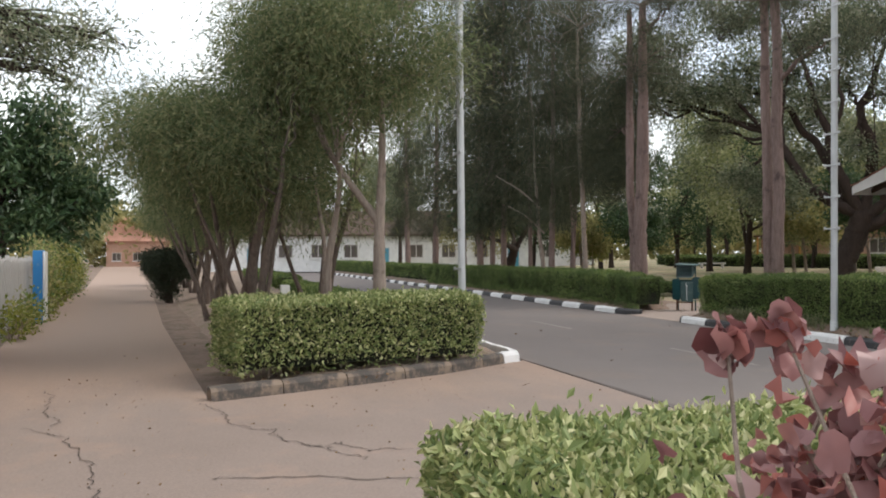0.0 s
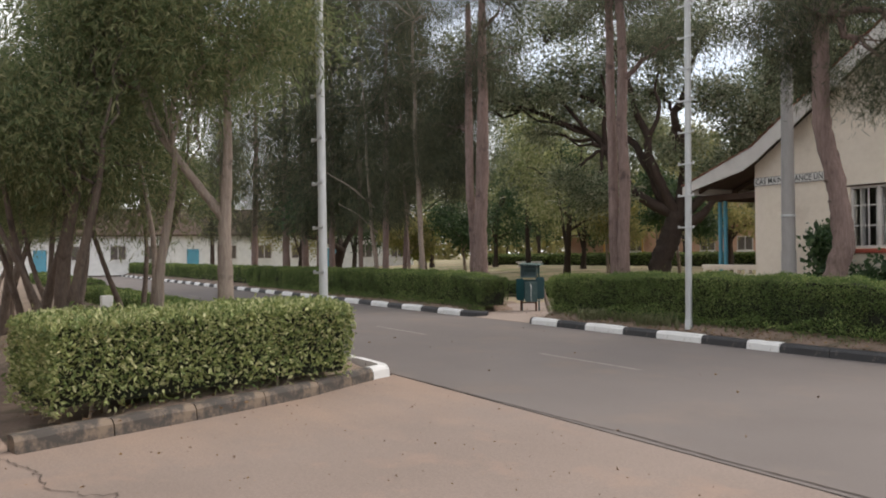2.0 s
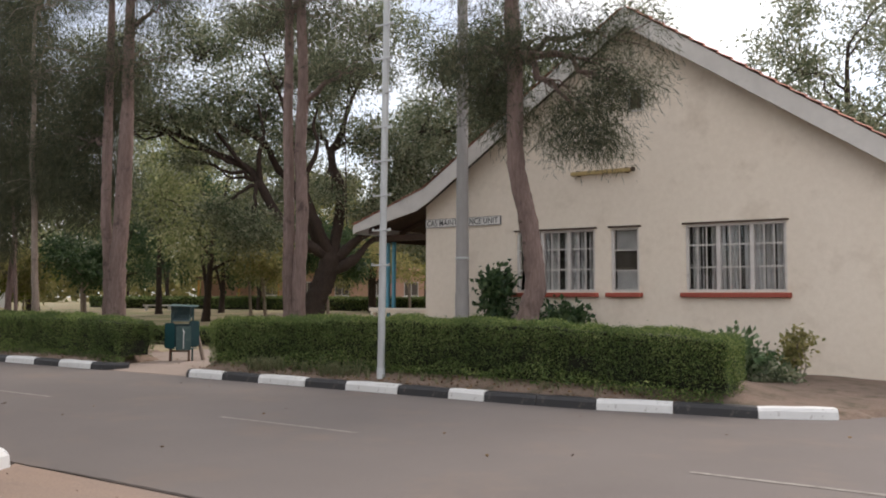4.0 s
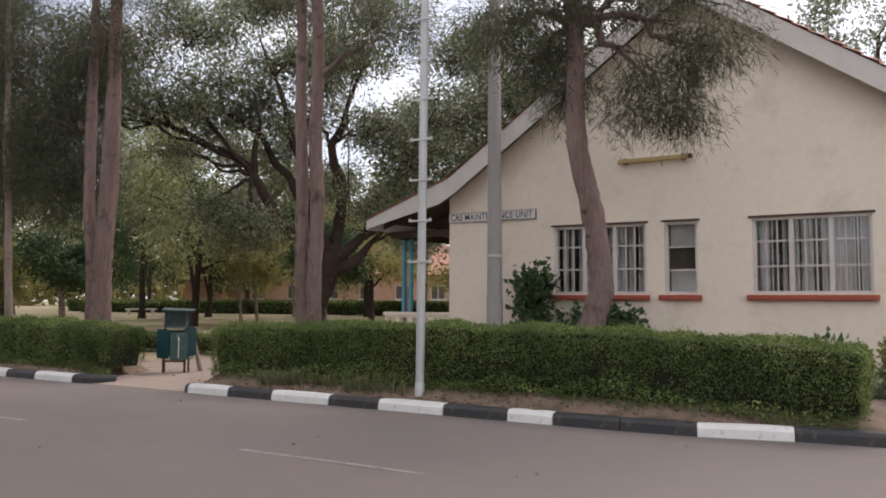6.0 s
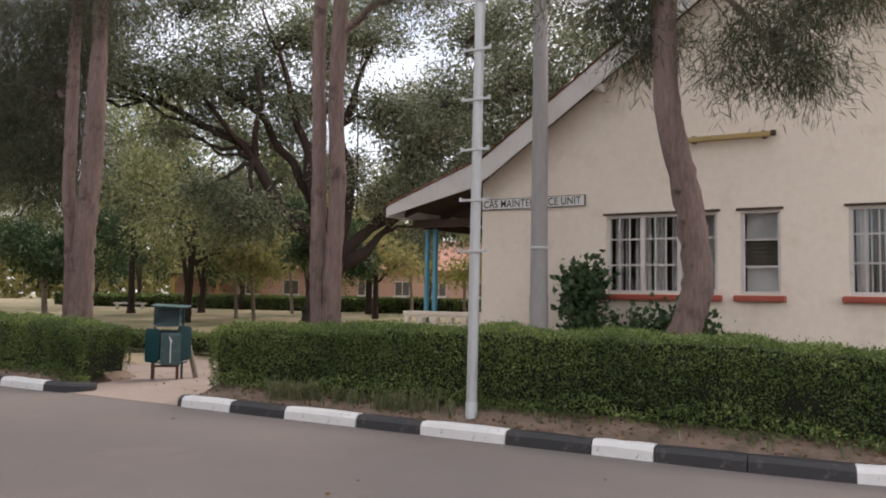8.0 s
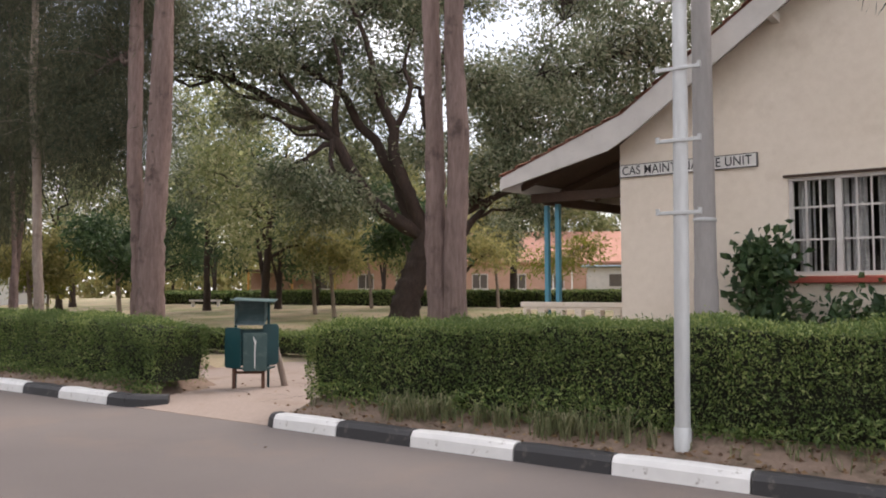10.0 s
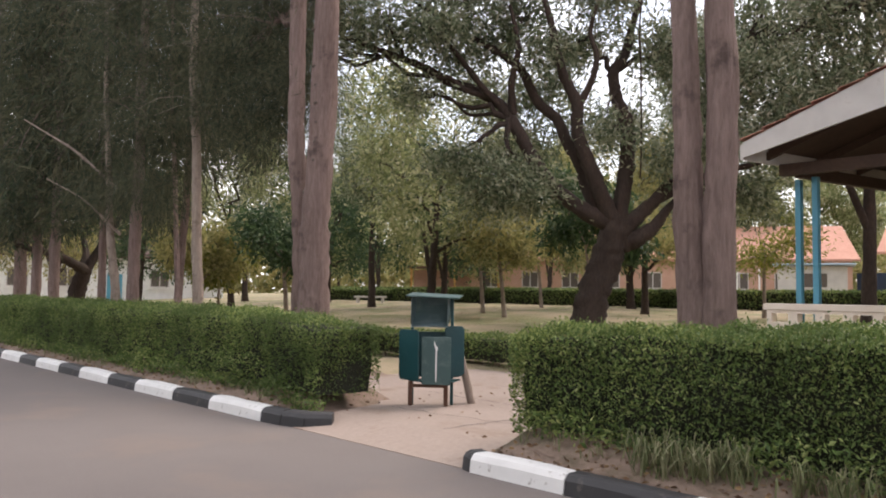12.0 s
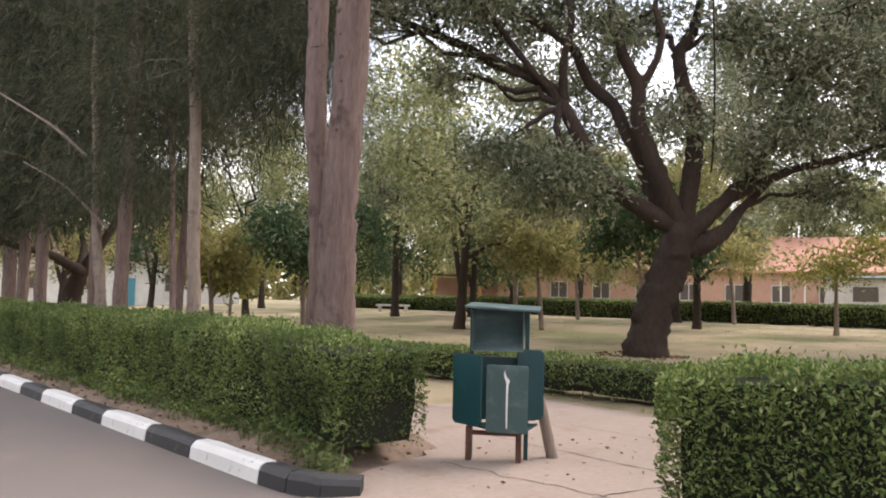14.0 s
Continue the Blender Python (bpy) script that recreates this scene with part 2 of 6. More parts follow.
POLE_GREY = surface("grey_concrete_pole", (0.25, 0.235, 0.225), (0.34, 0.32, 0.305), 0.8, 16, 0.85, 0.25, 0.006, (0.19, 0.17, 0.15), (0.6, 0.75), 0, (1, 1, 0.2))
BIN_GREEN = paint("dark_green_bin_paint", (0.010, 0.060, 0.068), (0.04, 0.09, 0.095), 0.4, (0.6, 0.75), 5)
BIN_HOOD = paint("pale_faded_bin_paint", (0.17, 0.25, 0.26), (0.28, 0.33, 0.33), 0.5, (0.45, 0.7), 4)
BIN_FRONT = paint("faded_green_bin_paint", (0.045, 0.09, 0.088), (0.10, 0.14, 0.138), 0.5, (0.5, 0.72), 4)
RUST = surface("rusty_steel", (0.06, 0.032, 0.022), (0.14, 0.07, 0.045), 4, 40, 0.8, 0.3, 0.004)
STREAK = surface("white_spill", (0.6, 0.6, 0.58), (0.75, 0.75, 0.73), 5, 30, 0.7, 0.1, 0.002)
BLUE_POST = paint("sky_blue_post", (0.10, 0.33, 0.44), (0.2, 0.28, 0.3), 0.5)
BARK_RED = surface("pinkish_bark", (0.125, 0.085, 0.074), (0.33, 0.235, 0.205), 1.2, 13, 0.95, 1.0, 0.06, (0.075, 0.052, 0.045), (0.56, 0.68), 0, (2.2, 2.2, 0.3))
BARK_PALE = surface("pale_bark", (0.20, 0.155, 0.125), (0.36, 0.29, 0.24), 1.5, 12, 0.95, 0.8, 0.03, (0.10, 0.075, 0.06), (0.55, 0.68), 0, (2.5, 2.5, 0.4))
# Brown bark, darkened to carry the shade on the verge trees' stems.
BARK_MID = surface("brown_bark", (0.085, 0.062, 0.05), (0.19, 0.147, 0.12), 1.5, 12, 0.95, 0.9, 0.03, (0.05, 0.038, 0.03), (0.55, 0.68), 0, (2.5, 2.5, 0.4))
BARK_DARK = surface("dark_bark", (0.028, 0.02, 0.016), (0.075, 0.052, 0.04), 1.5, 12, 0.95, 0.9, 0.04, None, (0.5, 0.6), 0, (2, 2, 0.5))
LEAF_NEEDLE = leaf_material("drooping_needles", [(0.030, 0.042, 0.026), (0.058, 0.072, 0.042), (0.105, 0.115, 0.064), (0.175, 0.158, 0.096)], 0.7, 0.35)
LEAF_BRUSH = leaf_material("bottlebrush_leaf", [(0.078, 0.110, 0.050), (0.138, 0.172, 0.076), (0.215, 0.238, 0.112), (0.310, 0.295, 0.165)], 0.65, 0.5)
LEAF_BIG = leaf_material("grey_green_leaf", [(0.085, 0.112, 0.062), (0.160, 0.192, 0.108), (0.270, 0.295, 0.185), (0.440, 0.430, 0.310)], 0.5, 0.5)
# Backlight on the park crowns is put into these lightened leaf tones.
LEAF_PARK = leaf_material("sunlit_park_leaf", [(0.130, 0.162, 0.068), (0.230, 0.258, 0.112), (0.360, 0.370, 0.185), (0.510, 0.480, 0.290)], 0.6, 0.6)
LEAF_DARK = leaf_material("dark_glossy_leaf", [(0.030, 0.062, 0.026), (0.058, 0.105, 0.042), (0.110, 0.158, 0.068)], 0.4, 0.38)
LEAF_TOPIARY = leaf_material("dark_topiary_leaf", [(0.016, 0.026, 0.014), (0.032, 0.044, 0.022), (0.060, 0.066, 0.036)], 0.55, 0.2)
LEAF_GARDEN = leaf_material("garden_leaf", [(0.06, 0.11, 0.04), (0.12, 0.18, 0.08), (0.26, 0.32, 0.18)], 0.4, 0.3)
LEAF_YELLOW = leaf_material("yellow_green_leaf", [(0.12, 0.15, 0.025), (0.20, 0.22, 0.04), (0.32, 0.30, 0.06)], 0.55, 0.4)
LEAF_DRY = leaf_material("dry_olive_leaf", [(0.20, 0.205, 0.08), (0.32, 0.30, 0.12), (0.45, 0.39, 0.18)], 0.6, 0.55)
LEAF_HEDGE = leaf_material("trimmed_hedge_leaf", [(0.055, 0.095, 0.026), (0.118, 0.180, 0.047), (0.210, 0.275, 0.078), (0.390, 0.420, 0.165)], 0.5, 0.3, (0.072, 0.115, 0.033))
LEAF_VARI = leaf_material("variegated_hedge_leaf", [(0.108, 0.156, 0.048), (0.216, 0.264, 0.096), (0.360, 0.396, 0.156), (0.600, 0.576, 0.324)], 0.5, 0.25)
LEAF_RED = leaf_material("copper_red_leaf", [(0.13, 0.045, 0.045), (0.24, 0.11, 0.11), (0.33, 0.18, 0.175), (0.36, 0.10, 0.075), (0.48, 0.34, 0.32)], 0.45, 0.3)
# Near-black so that the shade deep inside the hedges is in the colour.
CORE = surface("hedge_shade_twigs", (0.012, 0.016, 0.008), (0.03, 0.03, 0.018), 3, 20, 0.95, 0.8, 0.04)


# ---------------------------------------------------------------- ground, road, kerbs
def step(a, b, v):
    t = np.clip((v - a) / (b - a), 0, 1)
    return t * t * (3 - 2 * t)


def ground_height(x, y):
    """The land: low under the road, a raised verge past the kerb, a lawn that climbs to the back."""
    bow = np.interp(x, [1.4, 2.3, 3.3, 4.35, 5.24, 6.5, 8.0, 40], [0.0, 0.07, 0.28, 0.45, 0.88, 2.5, 12.0, 14.0])
    y = np.where(y < 40, y - bow * (1 - step(28, 29.5, y)), y)
    z = -0.05 + 0.17 * step(23.08, 23.14, y)
    mound = 0.16 * step(23.12, 23.6, y) * (1 - step(25.0, 26.5, y)) * (1 - step(3.6, 4.6, x))
    lane = step(-9.3, -8.5, x) * (1 - step(-6.05, -5.75, x)) * (1 - step(27.6, 28.0, y))
    lane = np.maximum(lane, step(24.4, 24.9, y) * (1 - step(27.9, 28.2, y)) * step(-11.0, -10.6, x) * (1 - step(-4.6, -4.3, x)))
    mound = mound * (1 - lane)
    z = z + mound - 0.1 * lane * step(23.0, 23.2, y) - 0.06 * step(4.6, 5.6, x) * step(23.1, 23.2, y) * (1 - step(30, 34, y))
    z = z + 0.10 * step(29, 36, y) + 0.40 * step(34, 48, y)
    return z


gx = np.concatenate([np.linspace(-600, -60, 20), np.linspace(-58, -20, 39), np.arange(-19.8, 8.1, 0.3), np.linspace(9, 40, 20), np.linspace(60, 600, 15)])
gy = np.concatenate([np.linspace(-500, -10, 15), np.linspace(-5, 22, 18), np.arange(22.8, 26.6, 0.1), np.arange(26.8, 50, 0.5), np.linspace(52, 90, 15), np.linspace(110, 700, 15)])
mx, my = np.meshgrid(gx, gy, indexing="ij")
bumps = np.array([noise.noise(Vector((a * 0.9, b * 0.9, 0.3))) for a, b in zip(mx.ravel(), my.ravel())]).reshape(mx.shape)
mz = ground_height(mx, my) + 0.03 * bumps * step(23.2, 23.6, my)
gv = np.stack([mx, my, mz], -1).reshape(-1, 3)
ny = len(gy)
gi, gj = np.meshgrid(np.arange(len(gx) - 1), np.arange(ny - 1), indexing="ij")
gf = np.stack([gi * ny + gj, (gi + 1) * ny + gj, (gi + 1) * ny + gj + 1, gi * ny + gj + 1], -1).reshape(-1, 4)
ground_mesh = mesh_of("ground", gv, gf, SOIL, True)
ground_mesh.materials.append(LAWN)
mid = gv[gf].mean(1)
ground_mesh.polygons.foreach_set("material_index", ((mid[:, 1] > 26.3 + 0.4 * np.sin(mid[:, 0] * 1.7)) & ((mid[:, 0] < -4.6) | (mid[:, 1] > 42))).astype(np.int32))
tagged(put("ground", ground_mesh), "dry grass and reddish soil rising gently to the back", "ground", kind="structure")


def sheet(name, points, z, mat, label, category):
    """A thin slab laid on the ground, cut into a fine outline."""
    ob = part(name, slab(points, z - 0.12, z), mat)
    return tagged(ob, label, category, kind="structure")


sheet("road", [(-300, 16.9), (300, 16.9), (300, 23.0), (60, 23.0), (30, 24.0), (14, 28.0), (7.8, 28.6), (6.4, 25.4), (5.3, 23.93), (4.35, 23.5), (3.31, 23.36), (2.32, 23.13), (1.45, 23.05), (-300, 23.05)], 0.0, ASPHALT, "worn grey-brown asphalt road with faded centre dashes", "road")
sheet("pavement", [(-0.95, 16.88), (-0.6, 16.3), (0.0, 15.3), (0.55, 13.9), (1.1, 12.3), (0.9, 12.25), (-9.6, 11.35), (-31, 10.0), (-120, 4.0), (-120, -1.5), (-31, 7.0), (-11.2, 8.1), (1.5, 9.7), (6.0, 10.0), (30, 10.0), (30, 12.3), (9.3, 12.6), (7.3, 12.9), (6.3, 13.3), (5.9, 14.6), (6.3, 16.2), (7.2, 16.88)], -0.004, APRON, "dusty brown tarmac apron and footpath with cracks", "pavement")
sheet("path", [(-8.45, 23.7), (-5.98, 23.7), (-6.0, 24.3), (-5.3, 24.8), (-4.6, 26.0), (-4.6, 28.5), (-10.8, 28.1), (-10.9, 26.0), (-9.4, 24.9), (-8.6, 24.4)], 0.085, CONCRETE, "cracked concrete path through the hedge gap", "path")
ramp_bm = slab([(-8.3, 23.02), (-5.93, 23.02), (-5.98, 23.7), (-8.45, 23.7)], -0.1, 0.085)
for v in ramp_bm.verts:
    if v.co.z > 0 and v.co.y < 23.3:
        v.co.z = 0.006
tagged(part("path_ramp", ramp_bm, CONCRETE), "worn concrete ramp from the road to the path", "path", kind="structure")


def line_mark(points, width, z, mat, name, label):
    pts = np.array(points, float)
    tang = np.gradient(pts, axis=0)
    tang /= np.linalg.norm(tang, axis=1)[:, None]
    side = np.stack([-tang[:, 1], tang[:, 0]], 1) * np.asarray(width).reshape(-1, 1) / 2
    k = len(pts)
    up = np.concatenate([np.c_[pts + side, np.full(k, z)], np.c_[pts - side, np.full(k, z)]])
    f = np.array([[i, i + k, i + k + 1, i + 1] for i in range(k - 1)])
    return tagged(put(name, mesh_of(name, up, f, mat)), label, "marking", kind="structure")


DASH = surface("faded_road_line", (0.22, 0.20, 0.18), (0.33, 0.30, 0.27), 3, 30, 0.9, 0.1, 0.002, (0.17, 0.15, 0.135), (0.48, 0.6))
CRACK = surface("dark_crack", (0.05, 0.04, 0.035), (0.09, 0.07, 0.06), 3, 30, 0.95, 0.2, 0.003)
for k in range(-9, 6):
    x0 = -7.4 + 5.9 * (k + 1)
    line_mark([(x0, 19.84), (x0 + 1.1, 19.84), (x0 + 2.2, 19.84)], 0.07, 0.004, DASH, "road_dash", "faded white centre dash on the asphalt")


def crack(start, end, wander, seed, width=0.011, z=0.004):
    r = np.random.default_rng(seed)
    t = np.linspace(0, 1, 60)[:, None]
    p = np.array(start) * (1 - t) + np.array(end) * t + np.cumsum(r.normal(size=(60, 2)), 0) * wander * 0.5
    line_mark(p, width * (0.4 + r.random(60)), z, CRACK, "crack", "dark crack in the worn surface")


crack((-0.8, 16.88), (3.2, 17.0), 0.012, 1, 0.018)
crack((3.2, 17.0), (8.0, 16.95), 0.01, 2, 0.026)
crack((1.15, 12.2), (2.6, 12.6), 0.03, 3)
crack((2.6, 12.6), (4.3, 13.2), 0.05, 4)
crack((3.4, 13.0), (4.0, 14.2), 0.05, 5)
crack((4.2, 12.2), (5.2, 15.2), 0.05, 6, 0.016)
crack((2.0, 10.6), (4.5, 11.6), 0.05, 8)
crack((-0.2, 10.4), (2.1, 10.6), 0.03, 9)
crack((5.4, 11.2), (6.6, 14.8), 0.05, 10)
crack((-9.0, 25.55), (-5.1, 25.2), 0.02, 13, 0.014, 0.089)
crack((-8.9, 26.7), (-4.7, 26.6), 0.02, 14, 0.012, 0.089)
crack((-6.9, 23.8), (-6.6, 27.6), 0.03, 15, 0.012, 0.089)
crack((-8.3, 24.3), (-5.9, 24.5), 0.04, 16, 0.012, 0.089)


def kerb_mesh(length, mat):
    prof = [(0.0, 0.0), (0.012, 0.10), (0.04, 0.138), (0.07, 0.15), (0.16, 0.15), (0.16, -0.08), (0.0, -0.08)]
    bm = bmesh.new()
    n = 5
    rows = []
    for i in range(n):
        x = -length / 2 + 0.006 + (length - 0.012) * i / (n - 1)
        sink = 0.006 if i in (0, n - 1) else 0.0
        rows.append([bm.verts.new((x, y + sink * 0.5, z - sink + rng.normal() * 0.0025)) for y, z in prof])
    for a, b in zip(rows, rows[1:]):
        for i in range(len(prof)):
            j = (i + 1) % len(prof)
            bm.faces.new((a[i], b[i], b[j], a[j]))
    bm.faces.new(rows[0])
    bm.faces.new(rows[-1][::-1])
    bmesh.ops.recalc_face_normals(bm, faces=bm.faces)
    return bm


def kerb_line(points, colours, label, z=0.0):
    """Kerb stones from point to point; the outer face lies on the right-hand side."""
    line = tagged(new("kerb"), label, "kerb", kind="structure")
    for (a, b), c in zip(zip(points, points[1:]), colours):
        a, b = Vector((*a, z)), Vector((*b, z))
        d = b - a
        part("kerb_stone", kerb_mesh(d.length, c), c, line, at=Matrix.Translation((a + b) / 2) @ Matrix.Rotation(math.atan2(d.y, d.x), 4, "Z") @ pose(0, 0, 0, rng.normal() * 0.5, rng.normal() * 0.25, 0))
    return line


W, K = KERB_WHITE, KERB_BLACK
kerb_line([(-5.93, 23.02), (-5.80, 22.97), (-4.9, 22.97), (-3.98, 22.97), (-2.88, 22.97), (-2.0, 22.97), (-0.95, 22.97), (-0.01, 22.97), (0.61, 22.97), (1.45, 22.98), (2.32, 23.05), (3.31, 23.28), (4.35, 23.42), (5.24, 23.86)],
          [K, W, K, W, K, W, K, W, K, K, W, K, W], "black and white painted kerb stones along the road")
xs = [-8.95 - 1.04 * i + (0.1 if i % 2 == 0 else 0.0) for i in range(60)][::-1]
kerb_line([(x, 22.97) for x in xs] + [(-8.5, 22.99), (-8.2, 23.08), (-8.0, 23.28)], [(W if (59 - i) % 2 == 1 else K) for i in range(59)] + [K, K, K], "black and white painted kerb stones along the road")
D = KERB_DUSTY
kerb_line([(1.07, 12.28), (0.8, 13.1), (0.52, 13.91), (0.22, 14.72), (-0.12, 15.48), (-0.45, 16.05), (-0.72, 16.48)], [D] * 6, "dusty black kerb stones round the planted island")
kerb_line([(-0.72, 16.48), (-0.84, 16.78), (-1.06, 16.86), (-1.9, 16.86)] + [(-1.9 - 1.04 * i, 16.86) for i in range(1, 45)], [W, W, W] + [K if i % 2 else W for i in range(44)], "black and white painted kerb stones along the road")

# planted island: soil heaped round the hedge
ax, ay = np.meshgrid(np.concatenate([np.linspace(-120, -12, 30), np.linspace(-11.5, 1.2, 60)]), np.linspace(9.0, 16.9, 40), indexing="ij")
edge_x = np.interp(ay, [12.2, 12.3, 13.9, 15.4, 16.45, 16.85], [1.0, 0.98, 0.42, -0.15, -0.78, -0.95])
path_y = 12.33 + (ax - 1.0) * 0.072
inside = step(0.0, 0.14, edge_x - ax) * step(-0.05, 1.3, ay - path_y) * (1 - step(16.66, 16.76, ay))
az = -0.16 + 0.27 * inside + 0.14 * step(0.2, 0.9, edge_x - ax) * step(13.0, 15.8, ay) * (1 - step(16.0, 16.7, ay)) + 0.02 * np.vectorize(lambda a, b: noise.noise(Vector((a * 2, b * 2, 4))))(ax, ay)
vy = ay.shape[1]
vi, vj = np.meshgrid(np.arange(ax.shape[0] - 1), np.arange(vy - 1), indexing="ij")
vf = np.stack([vi * vy + vj, (vi + 1) * vy + vj, (vi + 1) * vy + vj + 1, vi * vy + vj + 1], -1).reshape(-1, 4)
tagged(put("verge", mesh_of("verge", np.stack([ax, ay, az], -1), vf, VERGE, True)), "bare reddish soil verge under the trees", "ground", kind="structure")


# ---------------------------------------------------------------- hedges
def hedge(name, centre, turn, length, depth, height, leaf, size, density, label, rise=lambda x: 0.0, group="", wild=0.06, back=0.4):
    """A clipped hedge: a near-black core coloured as the shade among its twigs, and leaves all over its top and sides.
    """
    root = thing(name, Matrix.Translation(centre) @ Matrix.Rotation(radians(turn), 4, "Z"), label, "hedge", group)
    off = rng.random(3) * 50

    def wave(p):
        return np.array([noise.noise(Vector(q * 1.6 + off)) + 0.6 * noise.noise(Vector(q * 4.5 + off)) for q in p])

    nx = max(6, int(length / 0.35))
    bx, bz = np.linspace(-0.5, 0.5, nx), np.linspace(0, 1, 5)
    ring = np.array([(-0.5, 0.0), (-0.5, 0.5), (-0.46, 1.0), (0.46, 1.0), (0.5, 0.5), (0.5, 0.0)])
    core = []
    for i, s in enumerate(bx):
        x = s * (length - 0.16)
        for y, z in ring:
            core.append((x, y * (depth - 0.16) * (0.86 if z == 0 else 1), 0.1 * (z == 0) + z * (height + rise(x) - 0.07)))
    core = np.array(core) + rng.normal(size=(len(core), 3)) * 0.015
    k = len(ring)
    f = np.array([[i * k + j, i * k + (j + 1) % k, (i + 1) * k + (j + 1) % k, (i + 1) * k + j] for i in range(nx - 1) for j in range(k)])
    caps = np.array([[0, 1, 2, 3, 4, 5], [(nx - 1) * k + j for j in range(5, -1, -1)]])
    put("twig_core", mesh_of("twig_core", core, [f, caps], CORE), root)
    cs, ns = [], []

    def patch(count, make, normal):
        u, v = rng.random(int(count)), rng.random(int(count))
        cs.append(make(u, v))
        ns.append(np.tile(np.array(normal, float), (int(count), 1)))

    top = lambda x: height + np.vectorize(rise)(x)
    X = lambda u: (u - 0.5) * length
    patch(length * depth * density * 1.1, lambda u, v: np.c_[X(u), (v - 0.5) * depth, top(X(u))], (0, 0, 1))
    lower = lambda v: v ** 0.8
    patch(length * height * density, lambda u, v: np.c_[X(u), np.full(len(u), -depth / 2), 0.04 + lower(v) * (top(X(u)) - 0.04)], (0, -1, 0.1))
    patch(length * height * density * back, lambda u, v: np.c_[X(u), np.full(len(u), depth / 2), 0.04 + lower(v) * (top(X(u)) - 0.04)], (0, 1, 0.1))
    for s in (-1, 1):
        patch(depth * height * density, lambda u, v: np.c_[np.full(len(u), s * length / 2), (u - 0.5) * depth, 0.04 + lower(v) * (height + rise(s * length / 2) - 0.04)], (s, 0, 0.1))
    c, n = np.concatenate(cs), np.concatenate(ns)
    # round off the long edges and the ends
    e = 0.10
    for ax_i, half in ((0, length / 2), (1, depth / 2)):
        over = np.clip(np.abs(c[:, ax_i]) - (half - e), 0, e) * (c[:, 2] > height - 0.3)
        c[:, 2] -= over * 0.45 * np.clip((c[:, 2] - height + 0.3) / 0.3, 0, 1)
    c += n * (wave(c) * wild - 0.02 + rng.normal(size=len(c)) * 0.022)[:, None]
    stray = rng.random(len(c)) < 0.04
    c += n * (stray * np.abs(rng.normal(size=len(c))) * 0.035)[:, None]
    keep = (wave(c * 1.3 + 9) > -0.86) & ((c[:, 2] > 0.22) | (rng.random(len(c)) < 0.45))
    c, n = c[keep], n[keep]
    v, q = leaves(c, n * 0.7 + rng.normal(size=c.shape) * 0.75 + np.array([0, 0, 0.25]), size, size * 0.46)
    tagged(put("foliage", mesh_of("foliage", v, q, leaf), root), kind="stuff")
    stems = []
    for i in range(int(length * 7)):
        x, y = (rng.random() - 0.5) * (length - 0.35), (rng.random() - 0.5) * (depth - 0.35)
        stems.append(tube([(x, y, -0.06), (x + rng.normal() * 0.03, y + rng.normal() * 0.03, 0.2), (x + rng.normal() * 0.04, y + rng.normal() * 0.04, 0.45)], [0.014, 0.011, 0.007], 5))
    tagged(put("stem_cluster", mesh_of("stem_cluster", *gather(stems), BARK_PALE), root), kind="stuff")
    return root


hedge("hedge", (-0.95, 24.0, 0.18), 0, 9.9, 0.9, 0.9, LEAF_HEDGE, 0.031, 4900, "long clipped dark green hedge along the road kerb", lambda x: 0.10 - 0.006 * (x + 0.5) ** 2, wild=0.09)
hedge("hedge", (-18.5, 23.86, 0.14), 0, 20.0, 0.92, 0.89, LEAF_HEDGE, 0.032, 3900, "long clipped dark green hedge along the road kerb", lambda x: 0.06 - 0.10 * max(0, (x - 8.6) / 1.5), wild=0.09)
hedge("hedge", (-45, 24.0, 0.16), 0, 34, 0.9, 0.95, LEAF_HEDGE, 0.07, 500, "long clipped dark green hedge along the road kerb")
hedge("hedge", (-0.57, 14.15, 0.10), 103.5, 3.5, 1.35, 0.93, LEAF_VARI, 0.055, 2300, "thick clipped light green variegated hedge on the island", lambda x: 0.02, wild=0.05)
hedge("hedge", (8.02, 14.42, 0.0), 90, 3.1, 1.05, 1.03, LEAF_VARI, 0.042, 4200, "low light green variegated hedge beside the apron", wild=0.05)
hedge("hedge", (-10.8, 28.6, 0.1), 2, 9.5, 0.7, 0.52, LEAF_HEDGE, 0.05, 1100, "low clipped hedge beside the lawn")
hedge("hedge", (-22, 52.5, 0.55), 0, 60, 1.0, 0.95, LEAF_HEDGE, 0.12, 260, "low dark hedge at the back of the lawn")
hedge("hedge", (-13, 15.6, 0.08), 1, 13, 0.8, 0.62, LEAF_HEDGE, 0.06, 700, "low clipped green hedge under the roadside trees")
hedge("hedge", (-32, 15.6, 0.08), 1, 20, 0.9, 0.7, LEAF_HEDGE, 0.08, 400, "low clipped green hedge under the roadside trees")


# ---------------------------------------------------------------- trees
def bend(a, b, sag, n=7, wander=0.05):
    a, b = np.array(a, float), np.array(b, float)
    t = np.linspace(0, 1, n)[:, None]
    p = a * (1 - t) + b * t
    L = np.linalg.norm(b - a)
    p += np.sin(t * np.pi) * np.array([0, 0, sag * L])
    w = rng.normal(size=(n, 3)) * wander * L
    w[0] = w[-1] = 0
    return p + w


